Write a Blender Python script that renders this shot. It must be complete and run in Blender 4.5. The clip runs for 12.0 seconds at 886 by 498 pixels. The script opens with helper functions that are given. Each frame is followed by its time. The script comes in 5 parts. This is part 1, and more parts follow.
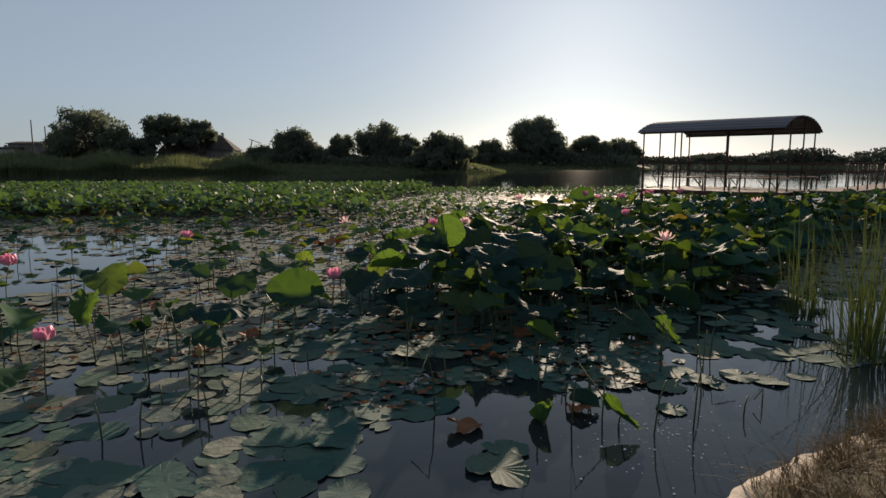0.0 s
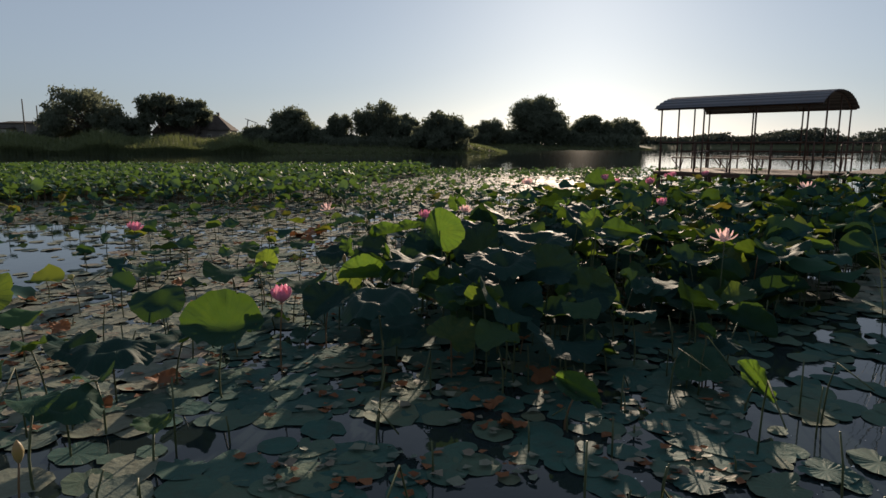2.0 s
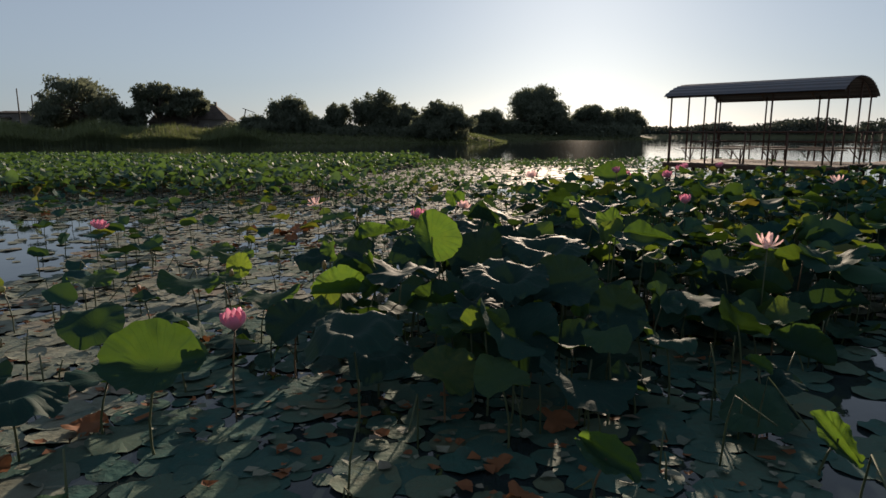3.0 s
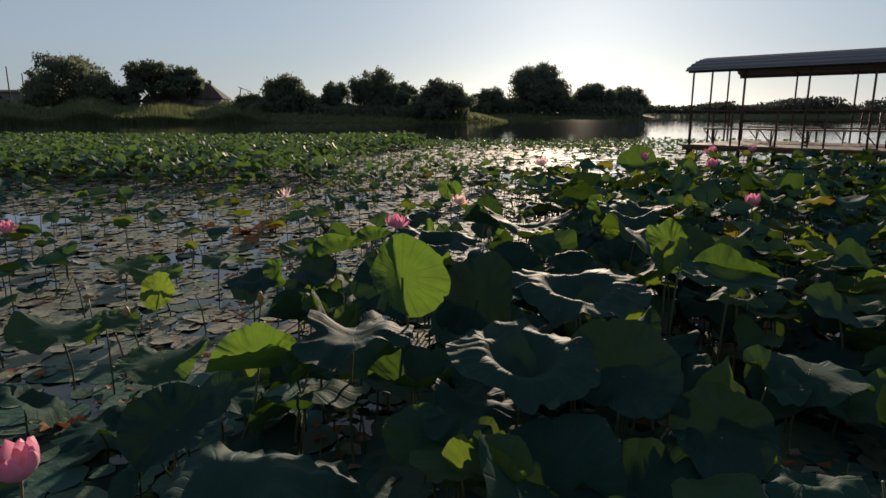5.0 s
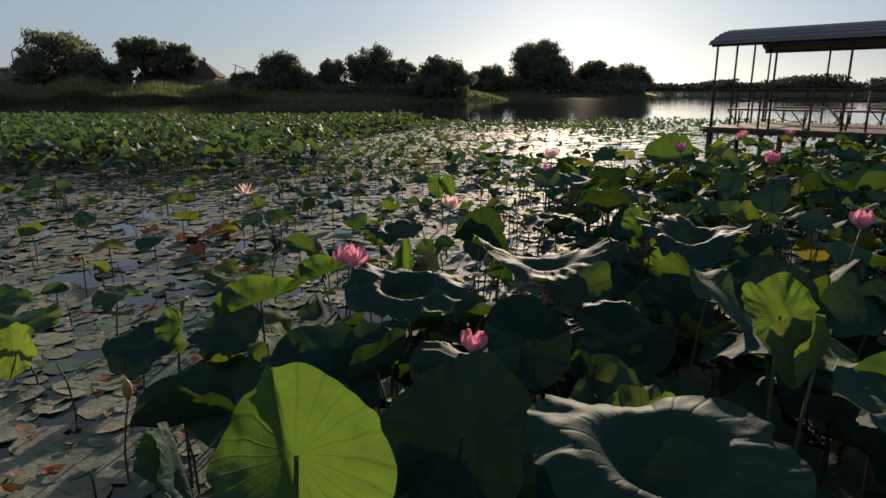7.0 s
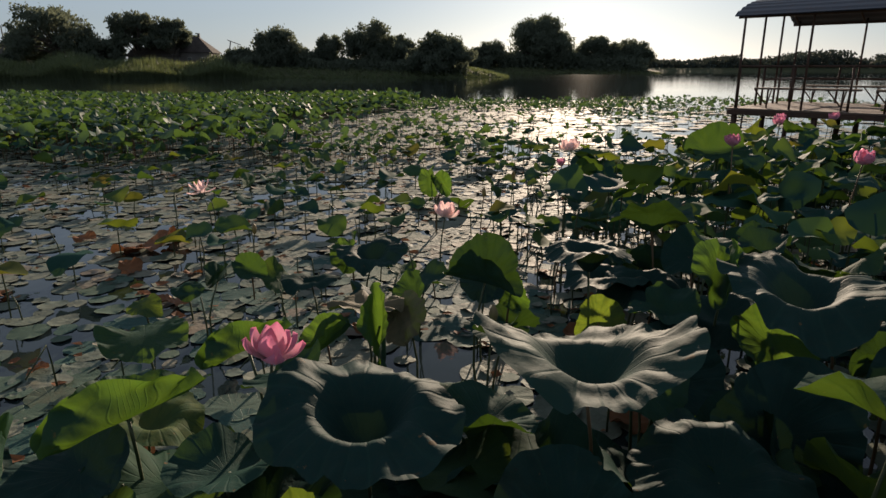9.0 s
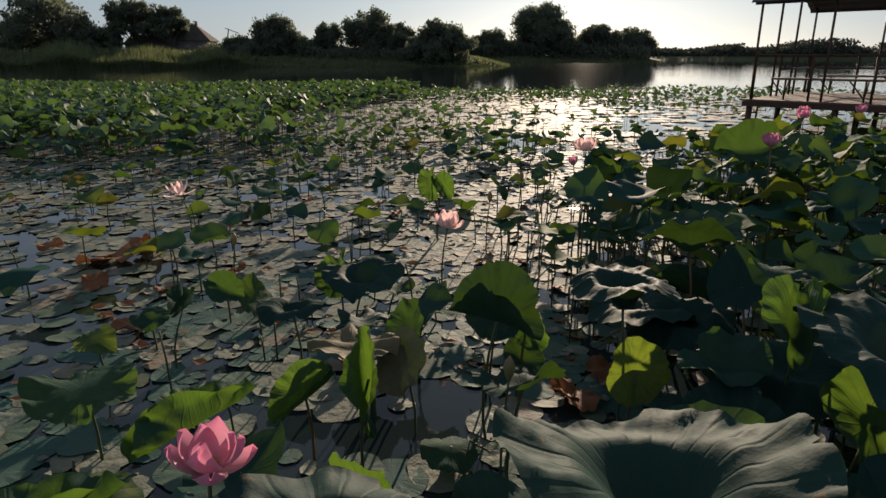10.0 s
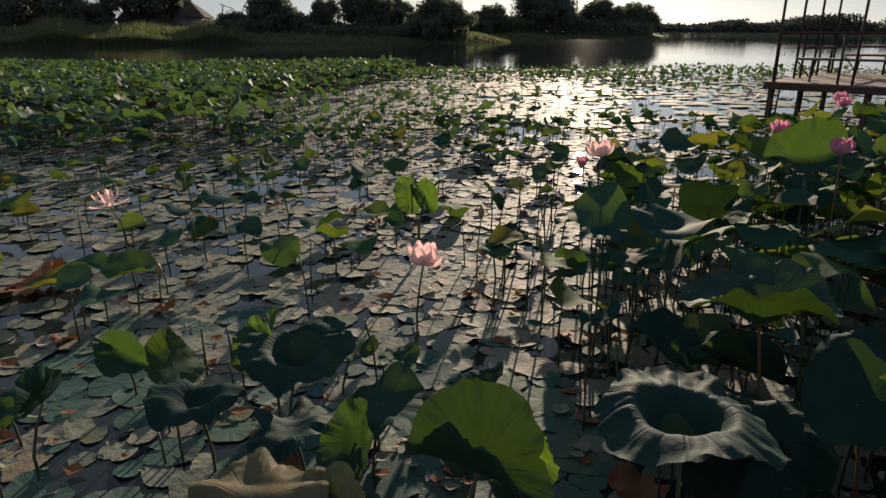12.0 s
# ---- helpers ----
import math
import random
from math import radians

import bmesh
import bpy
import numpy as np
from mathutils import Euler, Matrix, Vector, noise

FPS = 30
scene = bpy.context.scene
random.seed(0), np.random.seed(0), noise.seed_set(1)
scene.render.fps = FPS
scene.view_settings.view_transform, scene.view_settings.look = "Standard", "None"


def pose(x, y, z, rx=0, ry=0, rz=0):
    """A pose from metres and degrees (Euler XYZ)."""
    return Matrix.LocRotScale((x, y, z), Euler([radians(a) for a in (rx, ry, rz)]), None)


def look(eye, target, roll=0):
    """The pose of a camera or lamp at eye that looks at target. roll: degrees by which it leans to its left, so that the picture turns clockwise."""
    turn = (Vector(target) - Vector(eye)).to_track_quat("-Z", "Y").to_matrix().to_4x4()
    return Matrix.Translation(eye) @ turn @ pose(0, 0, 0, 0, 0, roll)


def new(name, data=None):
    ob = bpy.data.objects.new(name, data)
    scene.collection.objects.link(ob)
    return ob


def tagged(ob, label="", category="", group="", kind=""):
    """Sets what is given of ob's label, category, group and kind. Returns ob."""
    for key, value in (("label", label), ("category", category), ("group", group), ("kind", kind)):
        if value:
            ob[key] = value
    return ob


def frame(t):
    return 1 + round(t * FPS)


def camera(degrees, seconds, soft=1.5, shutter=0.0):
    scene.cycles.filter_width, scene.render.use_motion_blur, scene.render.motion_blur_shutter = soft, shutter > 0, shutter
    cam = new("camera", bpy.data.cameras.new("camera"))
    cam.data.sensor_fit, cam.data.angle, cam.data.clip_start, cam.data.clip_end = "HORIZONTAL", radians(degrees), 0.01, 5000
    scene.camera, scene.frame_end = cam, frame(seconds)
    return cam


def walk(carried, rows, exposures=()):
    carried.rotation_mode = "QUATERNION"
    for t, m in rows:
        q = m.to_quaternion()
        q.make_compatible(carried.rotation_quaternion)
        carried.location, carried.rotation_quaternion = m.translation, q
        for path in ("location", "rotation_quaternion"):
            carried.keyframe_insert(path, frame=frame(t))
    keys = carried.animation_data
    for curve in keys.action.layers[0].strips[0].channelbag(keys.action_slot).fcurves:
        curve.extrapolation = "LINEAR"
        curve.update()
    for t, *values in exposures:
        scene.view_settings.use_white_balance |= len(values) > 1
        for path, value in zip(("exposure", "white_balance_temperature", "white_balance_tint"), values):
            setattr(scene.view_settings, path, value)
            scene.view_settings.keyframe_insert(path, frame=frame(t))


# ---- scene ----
# the camera: a low glide over the lotus pond, tilting down on the way
cam = camera(70.1, 12.0)
ROWS = [
    (0.0, -0.000, -0.000, 1.870, -0.01, -7.68, -0.03),
    (0.5, 0.028, 0.486, 1.856, -0.00, -8.12, -0.03),
    (1.0, 0.046, 0.980, 1.850, -0.00, -8.55, -0.03),
    (1.5, 0.060, 1.474, 1.841, -0.00, -8.99, -0.03),
    (2.0, 0.077, 1.976, 1.840, -0.00, -9.42, -0.03),
    (2.5, 0.105, 2.473, 1.835, -0.01, -9.86, -0.02),
    (3.0, 0.132, 2.970, 1.835, -0.02, -10.31, -0.02),
    (5.0, 0.250, 4.903, 1.833, -0.02, -12.12, -0.00),
    (5.5, 0.286, 5.369, 1.839, -0.03, -12.57, 0.01),
    (6.0, 0.326, 5.815, 1.845, -0.02, -13.05, 0.01),
    (6.5, 0.364, 6.244, 1.852, -0.02, -13.54, 0.02),
    (7.0, 0.394, 6.662, 1.860, -0.02, -14.02, 0.03),
    (9.0, 0.457, 8.150, 1.873, -0.06, -16.01, 0.04),
    (9.5, 0.452, 8.497, 1.877, -0.06, -16.50, 0.04),
    (10.0, 0.443, 8.830, 1.886, -0.05, -16.97, 0.05),
    (10.5, 0.441, 9.129, 1.889, -0.06, -17.46, 0.05),
    (11.0, 0.476, 9.425, 1.890, -0.05, -17.97, 0.05),
    (11.5, 0.528, 9.729, 1.906, -0.04, -18.45, 0.09),
    (12.0, 0.598, 10.046, 1.923, -0.06, -18.93, 0.11),
]
walk(cam, [(t, pose(x, y, z, 90 + pitch, roll, yaw)) for t, x, y, z, yaw, pitch, roll in ROWS])

# ---- world and sun ----
SUN_UP, SUN_SIDE = radians(13.1), radians(12.2)
TO_SUN = Vector((math.sin(SUN_SIDE) * math.cos(SUN_UP), math.cos(SUN_SIDE) * math.cos(SUN_UP), math.sin(SUN_UP)))
world = bpy.data.worlds.new("world")
scene.world = world
world.use_nodes = True
wn, wl = world.node_tree.nodes, world.node_tree.links
sky = wn.new("ShaderNodeTexSky")
sky.sky_type = "NISHITA"
sky.sun_disc = False
sky.sun_elevation, sky.sun_rotation = SUN_UP, SUN_SIDE
sky.air_density, sky.dust_density, sky.ozone_density = 1.0, 0.45, 4.2
hue = wn.new("ShaderNodeHueSaturation")
hue.inputs["Saturation"].default_value = 0.6
wl.new(sky.outputs[0], hue.inputs["Color"])
haze = wn.new("ShaderNodeMix")
haze.data_type = "RGBA"
haze.inputs[0].default_value = 0.42
haze.inputs[7].default_value = (5.6, 6.6, 8.1, 1)
wl.new(hue.outputs[0], haze.inputs[6])
wl.new(haze.outputs[2], wn["Background"].inputs[0])
wn["Background"].inputs[1].default_value = 0.048
sun = new("sun", bpy.data.lights.new("sun", "SUN"))
sun.data.energy, sun.data.angle, sun.data.color = 5.0, radians(0.53), (1.0, 0.79, 0.60)
sun.matrix_world = look(TO_SUN * 300, (0, 0, 0))
scene.view_settings.exposure = 0.66

# ---- helpers for building ----


def rng(seed):
    return random.Random(seed)


def smooth(a, b, x):
    t = min(1.0, max(0.0, (x - a) / (b - a)))
    return t * t * (3 - 2 * t)


def mesh_of(name, verts, faces, material, soft=True):
    me = bpy.data.meshes.new(name)
    me.from_pydata([tuple(v) for v in verts], [], faces)
    me.materials.append(material)
    if soft:
        me.polygons.foreach_set("use_smooth", [True] * len(me.polygons))
    me.update()
    return me


def from_bm(name, bm, material, soft=False):
    me = bpy.data.meshes.new(name)
    bm.normal_update()
    bm.to_mesh(me)
    bm.free()
    me.materials.append(material)
    if soft:
        me.polygons.foreach_set("use_smooth", [True] * len(me.polygons))
    return me


def part(name, data, parent=None, m=None, label=""):
    ob = new(name, data)
    ob.parent = parent
    if m is not None:
        ob.matrix_basis = m
    if label:
        ob["label"] = label
    return ob


def empty(name, m, label, category, group="", kind=""):
    ob = new(name)
    ob.empty_display_size = 0.1
    ob.matrix_basis = m
    return tagged(ob, label, category, group, kind)


def tube(points, radii, sides=6, closed_end=True):
    """Vertices and faces of a round tube along points."""
    verts, faces = [], []
    n = len(points)
    side = Vector((1, 0, 0))
    for i, p in enumerate(points):
        p = Vector(p)
        a = Vector(points[max(0, i - 1)])
        b = Vector(points[min(n - 1, i + 1)])
        d = (b - a).normalized()
        side = (side - d * side.dot(d))
        if side.length < 1e-4:
            side = d.orthogonal()
        side.normalize()
        up = d.cross(side)
        for k in range(sides):
            an = 2 * math.pi * k / sides
            verts.append(p + (side * math.cos(an) + up * math.sin(an)) * radii[i])
    for i in range(n - 1):
        for k in range(sides):
            k2 = (k + 1) % sides
            faces.append((i * sides + k, i * sides + k2, (i + 1) * sides + k2, (i + 1) * sides + k))
    if closed_end:
        faces.append(tuple(reversed(range(sides))))
        faces.append(tuple(range((n - 1) * sides, n * sides)))
    return verts, faces


def box_bm(bm, size, centre=(0, 0, 0), bevel=0.0, turn=None):
    made = bmesh.ops.create_cube(bm, size=1.0)["verts"]
    for v in made:
        v.co = Vector((v.co.x * size[0], v.co.y * size[1], v.co.z * size[2]))
    if bevel:
        edges = list({e for v in made for e in v.link_edges})
        made = bmesh.ops.bevel(bm, geom=edges, offset=bevel, segments=1, affect="EDGES")["verts"]
    for v in made:
        if turn is not None:
            v.co = turn @ v.co
        v.co += Vector(centre)


def box(name, size, material, bevel=0.01):
    bm = bmesh.new()
    box_bm(bm, size, bevel=bevel)
    return from_bm(name, bm, material)


# ---- materials ----
class Mat:
    """A small builder of node materials."""

    def __init__(self, name):
        self.mat = bpy.data.materials.new(name)
        self.mat.use_nodes = True
        self.n, self.l = self.mat.node_tree.nodes, self.mat.node_tree.links
        self.bsdf = self.n["Principled BSDF"]
        self.out = self.n["Material Output"]

    def node(self, kind, **sockets):
        nd = self.n.new(kind)
        for key, value in sockets.items():
            key = key.replace("_", " ")
            if hasattr(value, "is_linked"):
                self.l.new(value, nd.inputs[key])
            else:
                nd.inputs[key].default_value = value
        return nd

    def coords(self, kind="Object"):
        return self.node("ShaderNodeTexCoord").outputs[kind]

    def noise(self, scale, detail=4.0, rough=0.55, vector=None, warp=0.0):
        nd = self.node("ShaderNodeTexNoise", Scale=scale, Detail=detail, Roughness=rough, Distortion=warp)
        if vector is not None:
            self.l.new(vector, nd.inputs["Vector"])
        return nd.outputs["Fac"]

    def ramp(self, fac, stops):
        nd = self.node("ShaderNodeValToRGB", Fac=fac)
        el = nd.color_ramp.elements
        while len(el) < len(stops):
            el.new(0.5)
        for e, (at, col) in zip(el, stops):
            e.position, e.color = at, (*col, 1) if len(col) == 3 else col
        return nd.outputs["Color"]

    def mix(self, fac, a, b, blend="MIX"):
        nd = self.n.new("ShaderNodeMix")
        nd.data_type, nd.blend_type = "RGBA", blend
        for sock, value in ((nd.inputs[0], fac), (nd.inputs[6], a), (nd.inputs[7], b)):
            if hasattr(value, "is_linked"):
                self.l.new(value, sock)
            else:
                sock.default_value = (*value, 1) if isinstance(value, tuple) else value
        return nd.outputs[2]

    def math(self, op, a, b=0.0):
        nd = self.n.new("ShaderNodeMath")
        nd.operation = op
        for sock, value in ((nd.inputs[0], a), (nd.inputs[1], b)):
            if hasattr(value, "is_linked"):
                self.l.new(value, sock)
            else:
                sock.default_value = value
        return nd.outputs[0]

    def bump(self, height, strength=0.3, distance=0.01):
        nd = self.node("ShaderNodeBump", Strength=strength, Distance=distance, Height=height)
        self.l.new(nd.outputs[0], self.bsdf.inputs["Normal"])
        return nd.outputs[0]

    def set(self, **values):
        for key, value in values.items():
            key = key.replace("_", " ")
            if hasattr(value, "is_linked"):
                self.l.new(value, self.bsdf.inputs[key])
            else:
                self.bsdf.inputs[key].default_value = (*value, 1) if isinstance(value, tuple) else value
        return self

    def thin(self, colour, share, normal=None):
        """Lets light through a thin blade: share of the light is passed on, tinted."""
        tr = self.n.new("ShaderNodeBsdfTranslucent")
        if hasattr(colour, "is_linked"):
            self.l.new(colour, tr.inputs[0])
        else:
            tr.inputs[0].default_value = (*colour, 1)
        if normal is not None:
            self.l.new(normal, tr.inputs["Normal"])
        mx = self.node("ShaderNodeMixShader", Fac=share)
        self.l.new(self.bsdf.outputs[0], mx.inputs[1])
        self.l.new(tr.outputs[0], mx.inputs[2])
        self.l.new(mx.outputs[0], self.out.inputs[0])


def lotus_leaf_material(name, island=False, tone=None, share=None, dry=0.0):
    m = Mat(name)
    if island:
        rnd = m.node("ShaderNodeNewGeometry").outputs["Random Per Island"]
        m.set(Base_Color=m.ramp(rnd, [(0.0, (0.014, 0.042, 0.040)), (0.6, (0.024, 0.064, 0.046)), (0.96, (0.045, 0.085, 0.036)), (1.0, (0.09, 0.08, 0.03))]),
              Roughness=0.68, Specular_IOR_Level=0.02)
        m.thin(m.ramp(rnd, [(0.0, (0.10, 0.22, 0.02)), (0.7, (0.22, 0.38, 0.03)), (0.96, (0.3, 0.36, 0.03)), (1.0, (0.35, 0.28, 0.04))]), m.math("ADD", m.math("MULTIPLY", m.math("MULTIPLY", rnd, rnd), 0.17), 0.035))
        return m.mat
    obj = m.coords()
    sep = m.node("ShaderNodeSeparateXYZ", Vector=obj)
    x, y = sep.outputs[0], sep.outputs[1]
    angle = m.math("ARCTAN2", y, x)
    radius = m.math("SQRT", m.math("ADD", m.math("MULTIPLY", x, x), m.math("MULTIPLY", y, y)))
    rnd = m.node("ShaderNodeObjectInfo").outputs["Random"]
    if tone is not None:
        rnd = m.math("ADD", m.math("MULTIPLY", rnd, 0.1), tone)
    # ribs run from the stalk to the rim
    wander = m.math("MULTIPLY", m.noise(1.3, 2.0, 0.4, obj), 0.3)
    spokes = m.math("ABSOLUTE", m.math("SINE", m.math("MULTIPLY", m.math("ADD", angle, wander), 10.5)))
    near_stalk = m.math("MULTIPLY", m.math("SUBTRACT", 1.0, radius), 0.25)
    vein = m.math("MINIMUM", m.math("ADD", m.math("MULTIPLY", spokes, 2.4), near_stalk), 1.0)
    blot = m.noise(3.0, 5.0, 0.6, obj)
    fine = m.noise(26.0, 4.0, 0.6, obj)
    top = m.ramp(m.math("ADD", m.math("MULTIPLY", rnd, 0.7), m.math("MULTIPLY", blot, 0.3)),
                 [(0.1, (0.009, 0.027, 0.026)), (0.5, (0.017, 0.046, 0.037)), (0.8, (0.034, 0.065, 0.033)), (0.95, (0.11, 0.12, 0.04))])
    top = m.mix(m.math("MULTIPLY", m.math("SUBTRACT", 1.0, vein), 0.2), top, (0.030, 0.072, 0.052))
    top = m.mix(m.math("MULTIPLY", m.ramp(m.noise(7.0, 6.0, 0.7, obj, 1.5), [(0.42, (0, 0, 0)), (0.72, (1, 1, 1))]), 0.35), top, (0.032, 0.042, 0.030))
    # worn, browned spots near the rim
    spot = m.math("MULTIPLY", m.math("GREATER_THAN", m.noise(5.0, 5.0, 0.7, obj), 0.66), m.math("GREATER_THAN", radius, 0.72))
    top = m.mix(m.math("MULTIPLY", spot, 0.6), top, (0.16, 0.09, 0.04))
    # blotches of sunlit paleness mixed into the leaf colour
    if dry:
        top = m.mix(m.math("MULTIPLY", m.ramp(m.noise(2.2, 5.0, 0.6, obj, 0.6), [(0.3, (0.55, 0.55, 0.55)), (0.65, (1, 1, 1))]), dry), top, (0.15, 0.115, 0.066))
    m.set(Base_Color=top, Roughness=0.66, Specular_IOR_Level=0.02 if tone is None else 0.05)
    nrm = m.bump(m.math("ADD", m.math("MULTIPLY", vein, 0.34), m.math("ADD", m.math("MULTIPLY", fine, 0.16), m.math("MULTIPLY", m.noise(9.0, 3.0, 0.5, obj), 0.3))), 0.32, 0.02)
    glow = m.ramp(m.math("ADD", m.math("MULTIPLY", rnd, 0.65), m.math("MULTIPLY", blot, 0.35)),
                  [(0.1, (0.11, 0.25, 0.03)), (0.5, (0.21, 0.39, 0.035)), (0.85, (0.36, 0.48, 0.04)), (1.0, (0.55, 0.44, 0.04))])
    glow = m.mix(m.math("MULTIPLY", m.math("SUBTRACT", 1.0, vein), 0.3), glow, (0.08, 0.18, 0.02))
    glow = m.mix(m.math("MULTIPLY", m.ramp(m.noise(4.5, 6.0, 0.7, obj, 0.8), [(0.4, (0, 0, 0)), (0.7, (1, 1, 1))]), 0.35), glow, (0.14, 0.24, 0.02))
    if share is None:
        share = m.math("ADD", m.math("MULTIPLY", m.math("MULTIPLY", rnd, rnd), 0.15), 0.05)
    m.thin(glow, share, nrm)
    return m.mat


def pad_material(name, island=False, shade_tint=False):
    m = Mat(name)
    obj = m.coords()
    if island:
        rnd = m.node("ShaderNodeNewGeometry").outputs["Random Per Island"]
        big = m.noise(2.0, 5.0, 0.6, obj)
        height = m.noise(18.0, 4.0, 0.6, obj)
        vein = None
    else:
        sep = m.node("ShaderNodeSeparateXYZ", Vector=obj)
        x, y = sep.outputs[0], sep.outputs[1]
        angle = m.math("ARCTAN2", y, x)
        radius = m.math("SQRT", m.math("ADD", m.math("MULTIPLY", x, x), m.math("MULTIPLY", y, y)))
        rnd = m.node("ShaderNodeObjectInfo").outputs["Random"]
        spokes = m.math("ABSOLUTE", m.math("SINE", m.math("MULTIPLY", angle, 9.5)))
        vein = m.math("MINIMUM", m.math("ADD", m.math("MULTIPLY", spokes, 5.0), m.math("SUBTRACT", 1.0, radius)), 1.0)
        big = m.noise(2.6, 5.0, 0.65, obj)
        height = m.math("ADD", m.math("MULTIPLY", vein, 0.6), m.math("MULTIPLY", m.noise(9.0, 4.0, 0.6, obj), 0.2))
    # first ramp: dead browns and sunlit beige; second: greens tinted for shade
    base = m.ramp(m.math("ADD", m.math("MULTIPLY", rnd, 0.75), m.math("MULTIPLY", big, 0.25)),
                  [(0.05, (0.065, 0.100, 0.084)), (0.40, (0.132, 0.150, 0.115)), (0.70, (0.170, 0.180, 0.138)), (0.85, (0.168, 0.145, 0.112)), (0.95, (0.12, 0.075, 0.055)), (0.995, (0.17, 0.15, 0.06))] if island and not shade_tint else
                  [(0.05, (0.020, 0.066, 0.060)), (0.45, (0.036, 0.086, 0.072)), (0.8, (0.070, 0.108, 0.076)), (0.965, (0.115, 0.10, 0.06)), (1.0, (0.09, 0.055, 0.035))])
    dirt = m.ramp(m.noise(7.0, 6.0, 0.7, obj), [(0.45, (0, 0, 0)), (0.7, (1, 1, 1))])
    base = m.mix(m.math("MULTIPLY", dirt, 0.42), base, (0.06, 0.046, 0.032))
    base = m.mix(m.math("MULTIPLY", m.ramp(m.noise(34.0, 4.0, 0.7, obj), [(0.45, (0, 0, 0)), (0.75, (1, 1, 1))]), 0.35), base, (0.115, 0.14, 0.105) if island and not shade_tint else (0.05, 0.105, 0.085))
    if vein is not None:
        base = m.mix(m.math("MULTIPLY", m.math("SUBTRACT", 1.0, vein), 0.45), base, (0.09, 0.125, 0.09))
    m.set(Base_Color=base, Roughness=0.72, Specular_IOR_Level=0.07 if shade_tint else 0.16 if island else 0.11)
    m.bump(height, 0.5, 0.02)
    return m.mat


def stalk_material():
    m = Mat("stalk")
    obj = m.coords()
    rnd = m.node("ShaderNodeObjectInfo").outputs["Random"]
    col = m.mix(m.noise(9.0, 4.0, 0.6, obj), (0.032, 0.052, 0.02), (0.075, 0.085, 0.032))
    col = m.mix(m.math("GREATER_THAN", rnd, 0.8), col, (0.12, 0.07, 0.03))
    m.set(Base_Color=col, Roughness=0.6)
    m.bump(m.noise(60.0, 3.0, 0.6, obj), 0.4, 0.004)
    return m.mat


def petal_material(name, pale, deep):
    m = Mat(name)
    sep = m.node("ShaderNodeSeparateXYZ", Vector=m.coords())
    along = m.math("MULTIPLY", sep.outputs[2], 1.0)
    lines = m.noise(30.0, 3.0, 0.6, m.coords())
    fac = m.math("ADD", along, m.math("MULTIPLY", m.math("SUBTRACT", lines, 0.5), 0.25))
    col = m.ramp(fac, [(0.0, pale), (0.35, tuple(0.5 * (a + b) for a, b in zip(pale, deep))), (1.0, deep)])
    m.set(Base_Color=col, Roughness=0.5, Sheen_Weight=0.2)
    m.bump(lines, 0.3, 0.004)
    m.thin(col, 0.4)
    return m.mat


def plain(name, a, b, scale, rough, bump=0.3, distance=0.01, detail=5.0, metal=0.0, coords="Object", spec=0.5):
    m = Mat(name)
    obj = m.coords(coords)
    f = m.noise(scale, detail, 0.6, obj)
    g = m.noise(scale * 7.3, 4.0, 0.6, obj)
    col = m.mix(m.ramp(f, [(0.3, (0, 0, 0)), (0.7, (1, 1, 1))]), a, b)
    col = m.mix(m.math("MULTIPLY", g, 0.35), col, tuple(0.45 * c for c in a))
    m.set(Base_Color=col, Roughness=rough, Metallic=metal, Specular_IOR_Level=spec)
    m.bump(m.math("ADD", m.math("MULTIPLY", f, 0.4), m.math("MULTIPLY", g, 0.6)), bump, distance)
    return m.mat


def water_material():
    m = Mat("pond_water")
    obj = m.coords()
    ripple = m.node("ShaderNodeMapping", Vector=obj, Scale=(1.0, 1.0, 1.0)).outputs[0]
    fine = m.noise(6.0, 3.0, 0.5, ripple)
    slow = m.noise(0.7, 3.0, 0.5, obj)
    gust = m.ramp(m.noise(0.045, 3.0, 0.5, obj), [(0.35, (0.25, 0.25, 0.25)), (0.65, (1, 1, 1))])
    murk = m.mix(slow, (0.012, 0.020, 0.022), (0.018, 0.026, 0.027))
    m.set(Base_Color=murk, Roughness=0.03, IOR=1.33, Specular_IOR_Level=0.5)
    h = m.math("MULTIPLY", m.math("ADD", m.math("MULTIPLY", fine, 0.35), slow), gust)
    m.bump(h, 0.3, 0.025)
    return m.mat


def leaves_material(name, dark, light, glow, share=0.25, spec=0.2):
    m = Mat(name)
    rnd = m.node("ShaderNodeNewGeometry").outputs["Random Per Island"]
    m.set(Base_Color=m.mix(rnd, dark, light), Roughness=0.65, Specular_IOR_Level=spec)
    m.thin(glow, share)
    return m.mat


